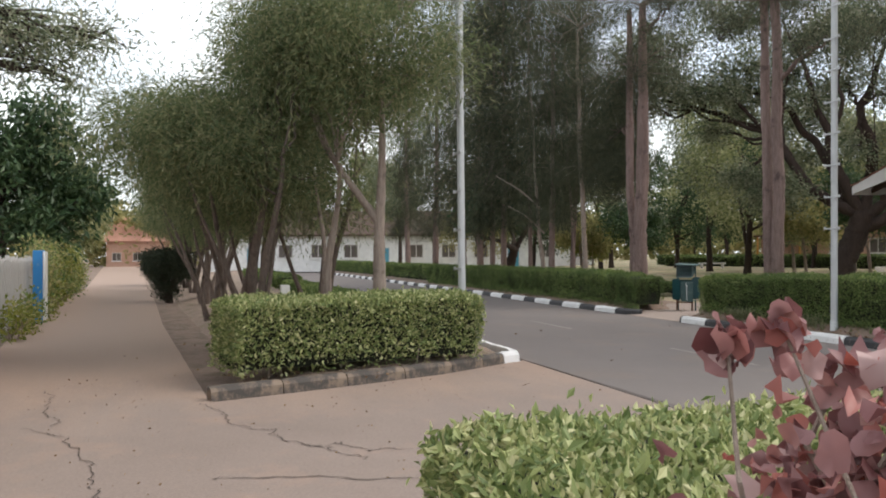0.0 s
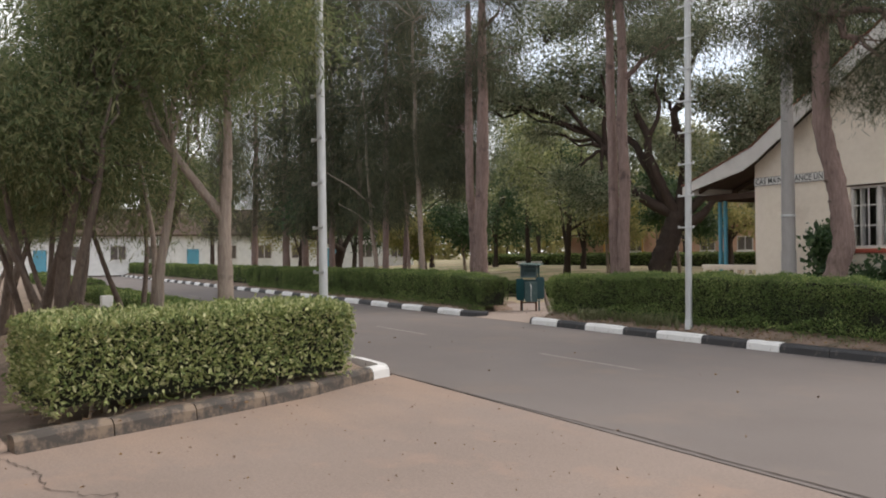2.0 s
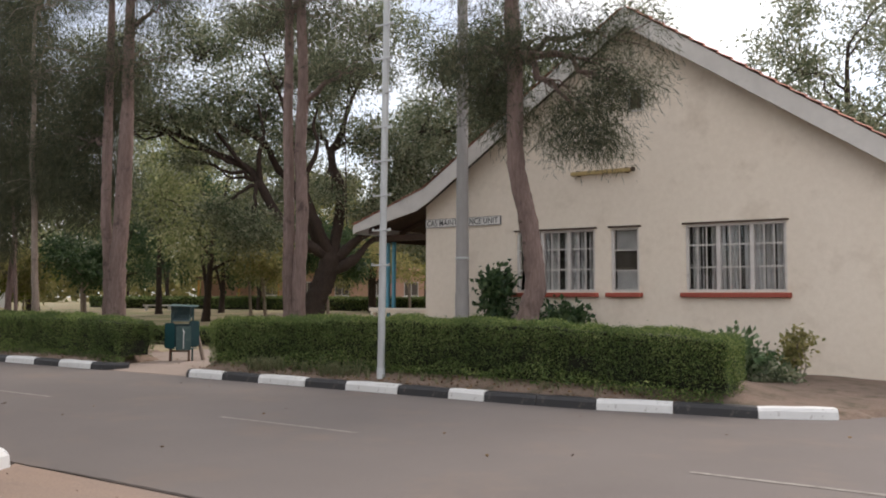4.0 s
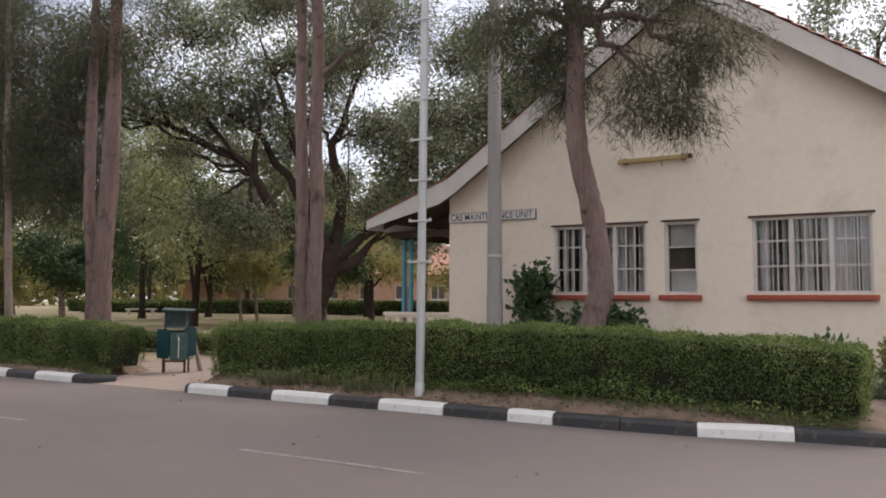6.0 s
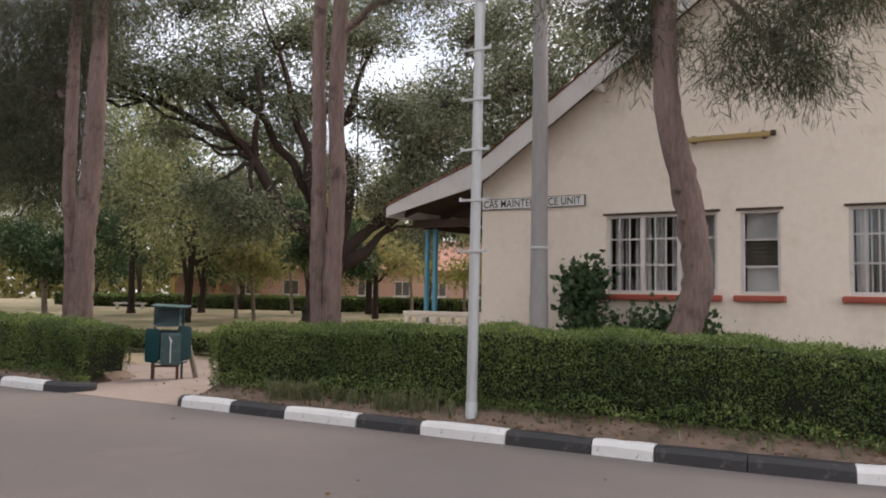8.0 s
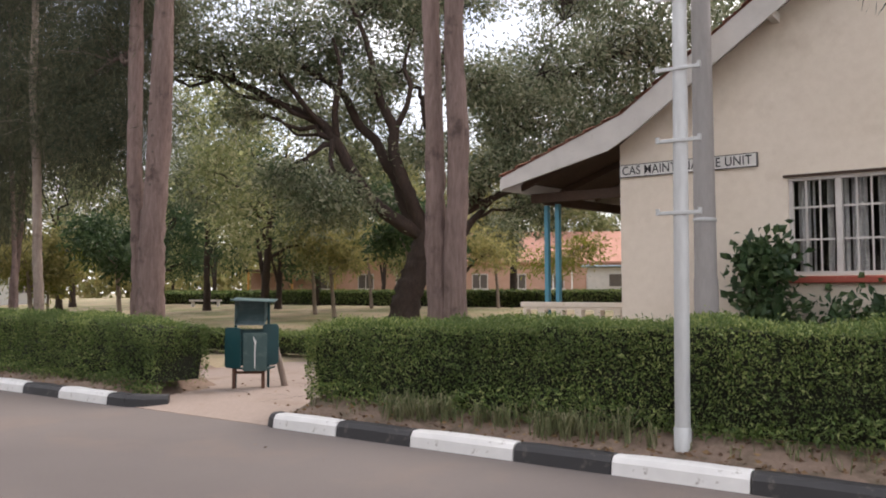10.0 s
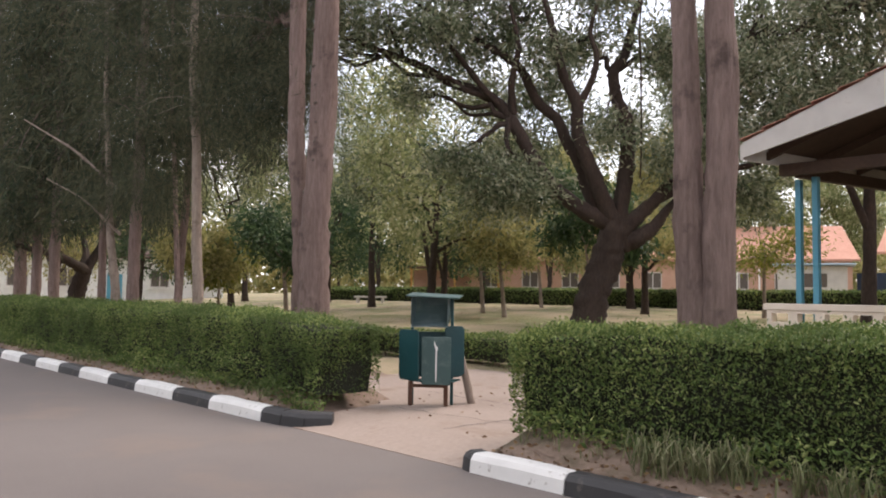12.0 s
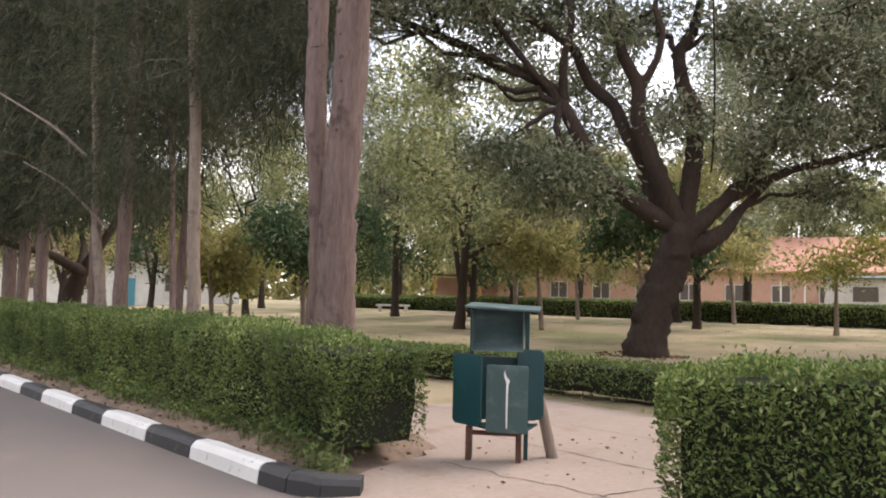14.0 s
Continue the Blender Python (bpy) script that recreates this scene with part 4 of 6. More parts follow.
# ---------------------------------------------------------------- the maintenance building
def building():
    root = thing("house", Matrix.Translation((0, 0, 0)), "cream plastered gabled house with a red tiled roof", "house")
    x0, x1, y0, y1, apex = -4.28, 6.2, 28.9, 41.0, 0.95
    wins = [(-1.80, 0.09, 1.66, 3.03, 3), (0.45, 1.06, 1.66, 3.03, 1), (2.03, 3.94, 1.66, 3.03, 3)]
    top = lambda x: (4.12 + 0.70 * (x + 4.0) if x < apex else 7.585 - 0.70 * (x - apex)) - 0.16
    # front wall in strips so that the windows are real openings
    bms = []
    cuts = [x0] + [v for w in wins for v in w[:2]] + [x1]
    for i in range(0, len(cuts), 2):
        a, b = cuts[i], cuts[i + 1]
        pts = [(a, 0.0), (b, 0.0), (b, top(b))] + ([(apex, top(apex))] if a < apex < b else []) + [(a, top(a))]
        bms.append(prism(pts, y0, y0 + 0.22))
    for a, b, s, t, _ in wins:
        bms.append(prism([(a, 0.0), (b, 0.0), (b, s), (a, s)], y0, y0 + 0.22))
        pts = [(a, t), (b, t), (b, top(b))] + ([(apex, top(apex))] if a < apex < b else []) + [(a, top(a))]
        bms.append(prism(pts, y0, y0 + 0.22))
    for x in (x0, x1 - 0.22):
        bms.append(box(0.22, y1 - y0 - 0.22, 3.9, x + 0.11, (y0 + 0.22 + y1) / 2, 0))
    bms.append(prism([(x0 + 0.22, 0), (x1 - 0.22, 0), (x1 - 0.22, 3.9), (apex, top(apex)), (x0 + 0.22, 3.9)], y1 - 0.22, y1))
    part("wall", bms[0], PLASTER, root)
    for bm in bms[1:]:
        part("wall_panel", bm, PLASTER, root)
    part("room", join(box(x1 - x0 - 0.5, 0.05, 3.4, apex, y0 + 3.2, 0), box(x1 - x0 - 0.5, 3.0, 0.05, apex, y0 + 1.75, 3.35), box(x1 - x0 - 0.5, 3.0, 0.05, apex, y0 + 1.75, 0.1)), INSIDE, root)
    # windows
    for a, b, s, t, k in wins:
        win = part("window", box(b - a, 0.07, 0.05, (a + b) / 2, y0 + 0.06, s, 0.005), STEEL_WHITE, root)
        part("head", box(b - a, 0.07, 0.05, (a + b) / 2, y0 + 0.06, t - 0.05, 0.005), STEEL_WHITE, win)
        for i in range(k + 1):
            wd = 0.05 if i in (0, k) else 0.075
            part("mullion", box(wd, 0.07, t - s - 0.1, min(max(a + (b - a) * i / k, a + 0.025), b - 0.025), y0 + 0.06, s + 0.05, 0.005), STEEL_WHITE, win)
        part("glass", box(b - a - 0.08, 0.006, t - s - 0.08, (a + b) / 2, y0 + 0.085, s + 0.04), GLASS, win).visible_shadow = False
        w = (b - a) / k
        for i in range(k):
            l, r = a + w * i + 0.05, a + w * (i + 1) - 0.05
            for z in ((0.32, 0.64) if k == 1 else (0.35, 0.68)):
                part("glazing_bar", box(r - l, 0.025, 0.028, (l + r) / 2, y0 + 0.05, s + (t - s) * z), STEEL_WHITE, win)
            if k > 1:
                for j in (1, 2):
                    part("burglar_bar", box(0.02, 0.02, t - s - 0.1, l + (r - l) * j / 3, y0 + 0.035, s + 0.05), STEEL_WHITE, win)
        if k > 1:
            n = 90
            xs_ = np.linspace(a + 0.03, b - 0.03, n)
            ys_ = y0 + 0.2 + 0.035 * np.sin(np.arange(n) * 1.15) + 0.015 * np.sin(np.arange(n) * 0.37)
            gapped = np.array([[i, i + 1, n + i + 1, n + i] for i in range(n - 1) if not 11 + (i // 30) * 2 < i % 30 < 20 and (i * 7) % 23 not in (0, 1)])
            put("curtain", mesh_of("curtain", np.concatenate([np.c_[xs_, ys_, np.full(n, s + 0.03)], np.c_[xs_, ys_, np.full(n, t - 0.03)]]), gapped, CURTAIN, True), win, "pale gathered curtain")
        else:
            part("louvre", join(*[box(b - a - 0.1, 0.01, 0.09, 0, 0, 0, turn=Matrix.Translation(((a + b) / 2, y0 + 0.13, s + (t - s) * (0.37 + 0.052 * i))) @ Matrix.Rotation(radians(35), 4, "X")) for i in range(6)]), BARK_MID, win)
            part("curtain", box(b - a - 0.1, 0.012, (t - s) * 0.30, (a + b) / 2, y0 + 0.17, s + 0.03), CURTAIN, win, "pale grey half curtain")
            # Added pale panel: paints the sky's reflection in the upper pane.
            part("blind", box(b - a - 0.1, 0.01, (t - s) * 0.34, (a + b) / 2, y0 + 0.17, s + (t - s) * 0.64), CURTAIN, win, "pale grey panel standing in for the sky's reflection")
        part("sill", box(b - a + 0.16, 0.2, 0.1, (a + b) / 2, y0 - 0.02, s - 0.115, 0.02), SILL, root, "red painted sill")
        part("lintel", box(b - a + 0.1, 0.06, 0.035, (a + b) / 2, y0 - 0.01, t + 0.004, 0.006), DARK_TIMBER, root)
    # gable vent
    vent = part("vent", join(box(0.34, 0.05, 0.05, 1.05, y0 - 0.02, 5.5), box(0.34, 0.05, 0.05, 1.05, y0 - 0.02, 5.98), box(0.05, 0.05, 0.43, 0.905, y0 - 0.02, 5.55), box(0.05, 0.05, 0.43, 1.195, y0 - 0.02, 5.55)), BARGE, root)
    part("grille", join(box(0.24, 0.02, 0.43, 1.05, y0 - 0.008, 5.55), *[box(0.24, 0.03, 0.03, 1.05, y0 - 0.025, 5.58 + 0.09 * i) for i in range(5)]), DARK_TIMBER, vent)
    # roof: shallow eaves that kick up to a steep pitch
    line = [(-6.2, 3.32), (-4.05, 4.12), (apex, 7.62), (5.95, 4.12), (8.1, 3.32)]
    for i in range(4):
        (xa, za), (xb, zb) = line[i], line[i + 1]
        d = math.hypot(xb - xa, zb - za)
        nx_, nz_ = -(zb - za) / d, (xb - xa) / d
        slope = part("roof", prism([(xa, za), (xb, zb), (xb + nx_ * 0.04, zb + nz_ * 0.04), (xa + nx_ * 0.04, za + nz_ * 0.04)], y0 - 0.38, y1 + 0.4), DARK_TIMBER, root)
        rows = max(3, int(d / 0.32))
        for r_ in range(rows):
            f0 = (r_ if i < 2 else rows - 1 - r_) / rows
            f1 = (r_ + 1 if i < 2 else rows - r_) / rows
            lo, hi = (f0, f1) if i < 2 else (f1, f0)
            pl = (xa + (xb - xa) * lo, za + (zb - za) * lo)
            ph = (xa + (xb - xa) * hi, za + (zb - za) * hi)
            n_ = 40
            wv, h_ = [], []
            for q in range(n_ * 4 + 1):
                y = y0 - 0.46 + (y1 - y0 + 0.84) * q / (n_ * 4)
                b_ = 0.03 * math.sin(q * math.pi / 2) ** 2
                wv.append((pl[0] + nx_ * (0.085 + b_), y, pl[1] + nz_ * (0.085 + b_)))
                h_.append((ph[0] + nx_ * (0.05 + b_), y, ph[1] + nz_ * (0.05 + b_)))
            m_ = len(wv)
            low = [(v[0] - nx_ * 0.03, v[1], v[2] - nz_ * 0.03) for v in wv]
            fs = np.array([[q, q + 1, m_ + q + 1, m_ + q] for q in range(m_ - 1)] + [[2 * m_ + q, 2 * m_ + q + 1, q + 1, q] for q in range(m_ - 1)])
            put("tile_course", mesh_of("tile_course", wv + h_ + low, fs, ROOF_TILE), slope)
    # barge boards on the gable front
    def board(pts, name="fascia"):
        return part(name, prism(pts, y0 - 0.42, y0 - 0.38), BARGE, root)
    board([(-6.2, 3.16), (-6.2, 3.36), (-4.05, 4.17), (apex, 7.66), (apex, 7.26), (-3.9, 3.84), (-4.3, 3.62)])
    board([(8.1, 3.16), (8.1, 3.36), (5.95, 4.17), (apex + 0.002, 7.66), (apex + 0.002, 7.26), (5.8, 3.84), (6.2, 3.62)])
    part("fascia", box(0.04, y1 - y0 + 0.8, 0.2, -6.22, (y0 + y1) / 2, 3.14), BARGE, root)
    # veranda: beam, rafters, posts, low pierced wall
    part("beam", box(1.8, 0.12, 0.16, -5.2, y0 + 0.35, 2.98, 0.01), DARK_TIMBER, root)
    part("beam", box(0.12, 9.0, 0.16, -5.95, y0 + 5.0, 2.96, 0.01), DARK_TIMBER, root)
    for i in range(9):
        part("rafter", prism([(-6.15, 3.18), (-4.3, 3.88), (-4.3, 3.99), (-6.15, 3.29)], y0 + 0.1 + i * 1.1, y0 + 0.16 + i * 1.1), DARK_TIMBER, root)
    for x, y in ((-6.1, y0 + 0.75), (-5.8, y0 + 0.62)):
        part("post", box(0.075, 0.075, 2.85, x, y, 0.12, 0.008), BLUE_POST, root, "sky blue veranda post")
    part("veranda_floor", box(2.0, 11.4, 0.25, -5.3, y0 + 5.9, 0.0, 0.01), CONCRETE, root)
    low = part("parapet", box(2.1, 0.12, 0.5, -5.35, y0 + 0.5, 0.25, 0.005), PLASTER, root)
    part("coping", box(2.14, 0.16, 0.09, -5.35, y0 + 0.5, 1.165, 0.012), PLASTER, low)
    for i in range(6):
        x = -6.2 + 0.35 * i
        blk = [box(0.06, 0.12, 0.415, x - 0.145, y0 + 0.5, 0.75), box(0.06, 0.12, 0.415, x + 0.145, y0 + 0.5, 0.75), box(0.23, 0.12, 0.04, x, y0 + 0.5, 1.125), box(0.23, 0.12, 0.04, x, y0 + 0.5, 0.965)]
        for sx in (-1, 1):
            blk.append(prism([(x + sx * 0.115, 0.75), (x + sx * 0.01, 0.75), (x + sx * 0.085, 0.86), (x + sx * 0.01, 0.965), (x + sx * 0.115, 0.965)], y0 + 0.45, y0 + 0.55))
        part("breeze_block", join(*blk), PLASTER, low)
    # tube light and its bracket
    lamp = part("tube_light", box(1.35, 0.09, 0.09, 0.28, y0 - 0.1, 4.2, 0.02), paint("yellowed_lamp", (0.42, 0.30, 0.12), (0.2, 0.15, 0.08), 0.5), root, "yellowed wall tube light")
    part("bracket", join(box(0.05, 0.1, 0.12, -0.25, y0 - 0.05, 4.19), box(0.05, 0.1, 0.12, 0.85, y0 - 0.05, 4.19), box(0.08, 0.08, 0.09, 1.0, y0 - 0.1, 4.21, 0.02)), DARK_TIMBER, lamp)
    # board with the unit's name
    board_ = part("sign_board", box(2.06, 0.03, 0.19, -3.23, y0 - 0.02, 3.24, 0.004), paint("white_sign_paint", (0.80, 0.78, 0.74), (0.5, 0.46, 0.4), 0.6), root, "white board lettered in black")
    text = bpy.data.curves.new("lettering", "FONT")
    text.body, text.size, text.extrude, text.align_x = "CAS MAINTENANCE UNIT", 0.2, 0.002, "CENTER"
    text.space_character, text.offset = 1.06, 0.001
    lt = new("lettering", text)
    bpy.context.view_layer.update()
    dg = bpy.context.evaluated_depsgraph_get()
    me = bpy.data.meshes.new_from_object(lt.evaluated_get(dg))
    bpy.data.objects.remove(lt)
    me.materials.clear()
    me.materials.append(SIGN_BLACK)
    co = np.empty(len(me.vertices) * 3, dtype=np.float32)
    me.vertices.foreach_get("co", co)
    wide = co.reshape(-1, 3)
    sc = 1.96 / (wide[:, 0].max() - wide[:, 0].min())
    put("lettering", me, board_, "black capital letters", pose(-3.23, y0 - 0.039, 3.272, 90) @ Matrix.Diagonal((sc, 0.98, 1, 1)))
    for z in (3.232, 3.425):
        part("border", box(2.09, 0.036, 0.010, -3.23, y0 - 0.021, z), SIGN_BLACK, board_)
    for x in (-4.268, -2.192):
        part("border", box(0.010, 0.034, 0.18, x, y0 - 0.021, 3.2485), SIGN_BLACK, board_)
    # purlin ends under the barge boards
    for x in (3.9, -1.9):
        part("purlin", box(0.1, 0.4, 0.14, x, y0 - 0.18, top(x) - 0.16, 0.008), BARGE, root)
    # the side walls and the ridge run back askew to the gable
    for ob in root.children_recursive:
        co = np.empty(len(ob.data.vertices) * 3, dtype=np.float32)
        ob.data.vertices.foreach_get("co", co)
        co = co.reshape(-1, 3)
        co[:, 0] += 0.185 * np.clip(co[:, 1] - y0 + 0.1, 0, None)
        ob.data.vertices.foreach_set("co", co.ravel())
        ob.data.update()
    return root


building()


# ---------------------------------------------------------------- poles
def lamp_pole(at, height, rungs, first, radius, lean, label):
    root = thing("pole", Matrix.Translation(at) @ pose(0, 0, 0, 0, lean, 0), label, "pole")
    v, q = tube([(0, 0, -0.3), (0, 0, height * 0.5), (0, 0, height)], [radius, radius * 0.92, radius * 0.8], 14)
    put("shaft", mesh_of("shaft", v, q, GALV, True), root)
    v, q = tube([(0, 0, -0.3), (0, 0, 0.05), (0, 0, 0.06)], [radius * 1.12, radius * 1.12, radius], 14)
    put("base", mesh_of("base", v, q, GALV, True), root)
    for i in range(rungs):
        z = first + 0.585 * i
        part("rung", join(box(0.36, 0.022, 0.03, 0, -radius * 0.9, z, 0.005), box(0.025, 0.03, 0.05, -0.17, -radius * 0.9, z), box(0.025, 0.03, 0.05, 0.17, -radius * 0.9, z)), GALV, root)
    return root


lamp_pole((-1.55, 23.36, 0.30), 11, 16, 1.75, 0.062, 0.6, "slim galvanised pole with climbing rungs at the kerb")
lamp_pole((-1.1, 15.95, 0.3), 11, 18, 1.08, 0.058, -1.0, "slim galvanised pole with climbing rungs beside the island")
up = thing("utility_pole", Matrix.Translation((-2.67, 27.95, 0.1)), "tall grey concrete utility pole beside the house", "pole")
v, q = tube([(0, 0, -0.3), (0, 0, 1.5), (0, 0, 1.52), (0, 0, 9.5)], [0.165, 0.16, 0.15, 0.11], 18)
put("shaft", mesh_of("shaft", v, q, POLE_GREY, True), up)
v, q = tube([(0, 0, 2.28), (0, 0, 2.29), (0, 0, 2.33), (0, 0, 2.34)], [0.145, 0.158, 0.158, 0.145], 18)
put("band", mesh_of("band", v, q, GALV, True), up)


# ---------------------------------------------------------------- litter bin
def plate(p, q, z0, z1, thick=0.018, dip=0.0, cut=0.03):
    """An upright plate from p to q (x, y), with its corners cut."""
    p, q = np.array(p, float), np.array(q, float)
    L = np.linalg.norm(q - p)
    c = cut
    bm = prism([(c, z0), (L - c, z0), (L, z0 + c), (L, z1 - c + dip), (L - c, z1 + dip), (c, z1), (0, z1 - c), (0, z0 + c)], -thick / 2, thick / 2)
    bmesh.ops.bevel(bm, geom=[e for e in bm.edges], offset=0.004, segments=1, affect="EDGES")
    a = math.atan2(q[1] - p[1], q[0] - p[0])
    bmesh.ops.transform(bm, matrix=Matrix.Translation((p[0], p[1], 0)) @ Matrix.Rotation(a, 4, "Z"), verts=bm.verts)
    return bm


def litter_bin():
    root = thing("litter_bin", Matrix.Translation((-8.14, 24.74, 0.05)) @ pose(0, 0, 0, 0, 0, 38), "dark green steel litter bin on rusty legs beside the path", "bin")
    part("side_panel", plate((-0.36, 0.0), (-0.10, -0.2), 0.32, 0.89), BIN_GREEN, root)
    part("side_panel", plate((0.16, 0.02), (0.38, 0.08), 0.36, 0.93), BIN_GREEN, root)
    front = part("front_panel", plate((-0.06, -0.235), (0.27, -0.255), 0.29, 0.82, cut=0.012), BIN_FRONT, root, "faded grey-green front panel with a white spill")
    bm = prism([(0.1, 0.33), (0.112, 0.33), (0.112, 0.55), (0.115, 0.66), (0.128, 0.7), (0.1, 0.73), (0.085, 0.78), (0.08, 0.74), (0.1, 0.68), (0.097, 0.5)], -0.2605, -0.2575)
    part("spill", bm, STREAK, front)
    part("back_panel", plate((-0.34, 0.06), (0.34, 0.16), 0.34, 0.86), BIN_GREEN, root)
    part("floor_plate", slab([(-0.3, 0.02), (-0.08, -0.2), (0.27, -0.21), (0.33, 0.1)], 0.31, 0.325), BIN_GREEN, root)
    part("post", box(0.035, 0.035, 1.28, -0.21, 0.0, 0, 0.004), BIN_GREEN, root)
    part("post", box(0.035, 0.035, 1.26, 0.24, 0.06, 0, 0.004), BIN_GREEN, root)
    for x, y in ((-0.215, -0.07), (0.19, -0.07)):
        part("leg", box(0.045, 0.045, 0.36, x, y, -0.05, 0.004), RUST, root, "rusty leg")
    part("cross_bar", box(0.4, 0.03, 0.035, -0.01, -0.07, 0.24, 0.003), RUST, root)
    # hood: an open-fronted scoop under a flat lid
    bm = bmesh.new()
    prof = [(-0.20, 1.25), (0.10, 1.25), (0.13, 1.17), (0.08, 1.07), (-0.04, 0.98), (-0.21, 0.925)]
    rows_ = [[bm.verts.new((x, y, z)) for y, z in prof] for x in (-0.19, 0.22)]
    for i in range(5):
        bm.faces.new((rows_[0][i], rows_[0][i + 1], rows_[1][i + 1], rows_[1][i]))
    bm.faces.new(rows_[0])
    bm.faces.new(rows_[1][::-1])
    bmesh.ops.solidify(bm, geom=bm.faces[:], thickness=0.008)
    part("hood", bm, BIN_HOOD, root)
    part("lid", box(0.6, 0.42, 0.02, 0, 0, 0, 0.006, turn=Matrix.Translation((0.05, -0.02, 1.275)) @ Matrix.Rotation(radians(2.5), 4, "Y") @ Matrix.Rotation(radians(4), 4, "X")), BIN_FRONT, root)
    v, q = tube([(0.47, 0.22, -0.05), (0.37, 0.2, 0.4), (0.25, 0.18, 0.86)], [0.05, 0.045, 0.04], 7, 0.06)
    put("prop", mesh_of("prop", v, q, BARK_PALE, True), root, "rough wooden prop")
    return root


litter_bin()


# ---------------------------------------------------------------- park trees that close the view
def park_tree(label, leaf, h, r, count, length, width, bark=BARK_DARK, low=0.62, per=26):
    return tree((0, 0, 0), [[(0, 0, -0.3, 0.17), (0.1, 0, 1.6, 0.14), (0.25, 0.1, h * 0.5, 0.1)], [(0.05, 0, 1.2, 0.09), (-0.5, 0.2, h * 0.45, 0.06)]],
                round_crown(0, 0, h * low, r, h * (1 - low) * 0.95, 10, count, 0), bark, leaf, label, length * 0.9, width, int(per * 1.5), 0.3, 0.6, "park trees")


kinds = [park_tree("pale green leafy park tree on the lawn", LEAF_PARK, 8.5, 3.3, 32, 0.2, 0.075), park_tree("dark green leafy park tree on the lawn", LEAF_DARK, 7.5, 3.0, 34, 0.22, 0.085),
         park_tree("olive leafy park tree on the lawn", LEAF_DRY, 7.0, 3.1, 30, 0.2, 0.07), park_tree("broad leafy park tree at the back of the lawn", LEAF_PARK, 11, 4.6, 60, 0.32, 0.13)]
spots = [(0, -23.5, 39, 20), (1, -29, 45, 80), (0, -35, 37, 200), (1, -40, 46, 10), (2, -33, 52, 60), (2, -21, 49, 190), (0, -7, 50, 250), (3, -36, 62, 30), (3, -50, 58, 100), (3, -31, 82, 170), (3, -12, 74, 240), (3, 0, 68, 300), (3, -58, 74, 20),
         (3, -42, 84, 90), (3, -68, 48, 150), (1, -48, 38, 44), (2, -44, 32, 77), (3, -74, 32, 64), (3, -26, 90, 130), (3, -8, 90, 210), (3, -66, 66, 280), (0, -3, 46, 15), (3, -84, 16, 15), (3, -88, -2, 95), (3, -97, 26, 33), (3, 12, 62, 70), (3, 14, 76, 20)]
tall = tree((0, 0, 0), [[(0, 0, -0.3, 0.2), (0.1, 0, 3, 0.16), (0.3, 0.1, 7, 0.11), (0.2, 0, 10, 0.06)], [(0.1, 0, 2.6, 0.11), (-1.0, 0.3, 5.0, 0.08), (-1.6, 0.4, 7.5, 0.05)]],
            round_crown(0, 0, 8.6, 3.3, 3.2, 13, 34, 0) + round_crown(-0.6, 0.3, 6.0, 2.4, 1.2, 4, 24, 1), BARK_DARK, LEAF_BIG, "tall leafy tree behind the hedge", 0.17, 0.065, 44, 0.3, 0.55, "tall leafy trees")
kinds.append(tall)
spots += [(4, -9.0, 42, 70), (4, -4.5, 44, 220), (4, -32, 43, 300), (4, -46, 44, 260), (4, 4, 46, 120), (4, -52, 28, 170), (4, -20.5, 54, 45)]
made = set()
for k, x, y, turn in spots:
    z = float(ground_height(np.array(float(x)), np.array(float(y))))
    size = 0.9 + 0.2 * rng.random()
    m = Matrix.Translation((x, y, z)) @ Matrix.Rotation(radians(turn), 4, "Z")
    if k in made:
        t = copy_thing(kinds[k], m)
    else:
        t = kinds[k]
        t.matrix_basis = m
        made.add(k)
    t.scale = (size, size, size)

# low trees seen under the canopy
tree((-25.7, 26.7, 0.25), [[(0, 0, -0.2, 0.28), (0.2, 0.1, 1.0, 0.24), (0.5, 0.2, 1.7, 0.2)], [(0.4, 0.2, 1.5, 0.16), (-0.6, 0.6, 2.2, 0.1), (-1.6, 0.8, 2.7, 0.06)], [(0.5, 0.2, 1.6, 0.16), (1.2, -0.8, 2.0, 0.1), (1.6, -2.0, 2.2, 0.06)], [(0.5, 0.2, 1.6, 0.14), (0.6, 0.9, 2.8, 0.1), (0.4, 1.6, 4, 0.05)]],
     [(0, 0.4, 4.4, 2.2, 2.2, 1.0, 60, 3), (1.4, -1.6, 3.4, 1.3, 1.3, 0.7, 30, 2), (-1.6, 0.8, 3.8, 1.4, 1.4, 0.8, 34, 1)], BARK_DARK, LEAF_DARK, "low gnarled dark tree with crooked limbs", 0.2, 0.08, 34, 0.3, 0.7)
tree((-28.4, 32.8, 0.3), [[(0, 0, -0.2, 0.06), (0.1, 0, 1.2, 0.04), (0.1, 0, 2.4, 0.02)]], [(0, 0, 2.3, 1.3, 1.3, 0.9, 60, 0), (0.8, -0.6, 1.7, 0.8, 0.8, 0.5, 30, 0)], BARK_PALE, LEAF_YELLOW, "small yellow-green bush on the lawn", 0.2, 0.08, 30, 0.3, 0.55)
tree((-17.6, 44.6, 0.5), [[(0, 0, -0.2, 0.14), (0, 0, 1.5, 0.12), (0, 0, 3.2, 0.08)]], [(0, 0, 3.2, 1.5, 1.5, 0.8, 50, 0), (1.5, 0, 2.6, 1.3, 1.2, 0.5, 34, 0)], BARK_DARK, LEAF_DRY, "small spreading tree before the far houses", 0.2, 0.07, 34, 0.3, 0.6)
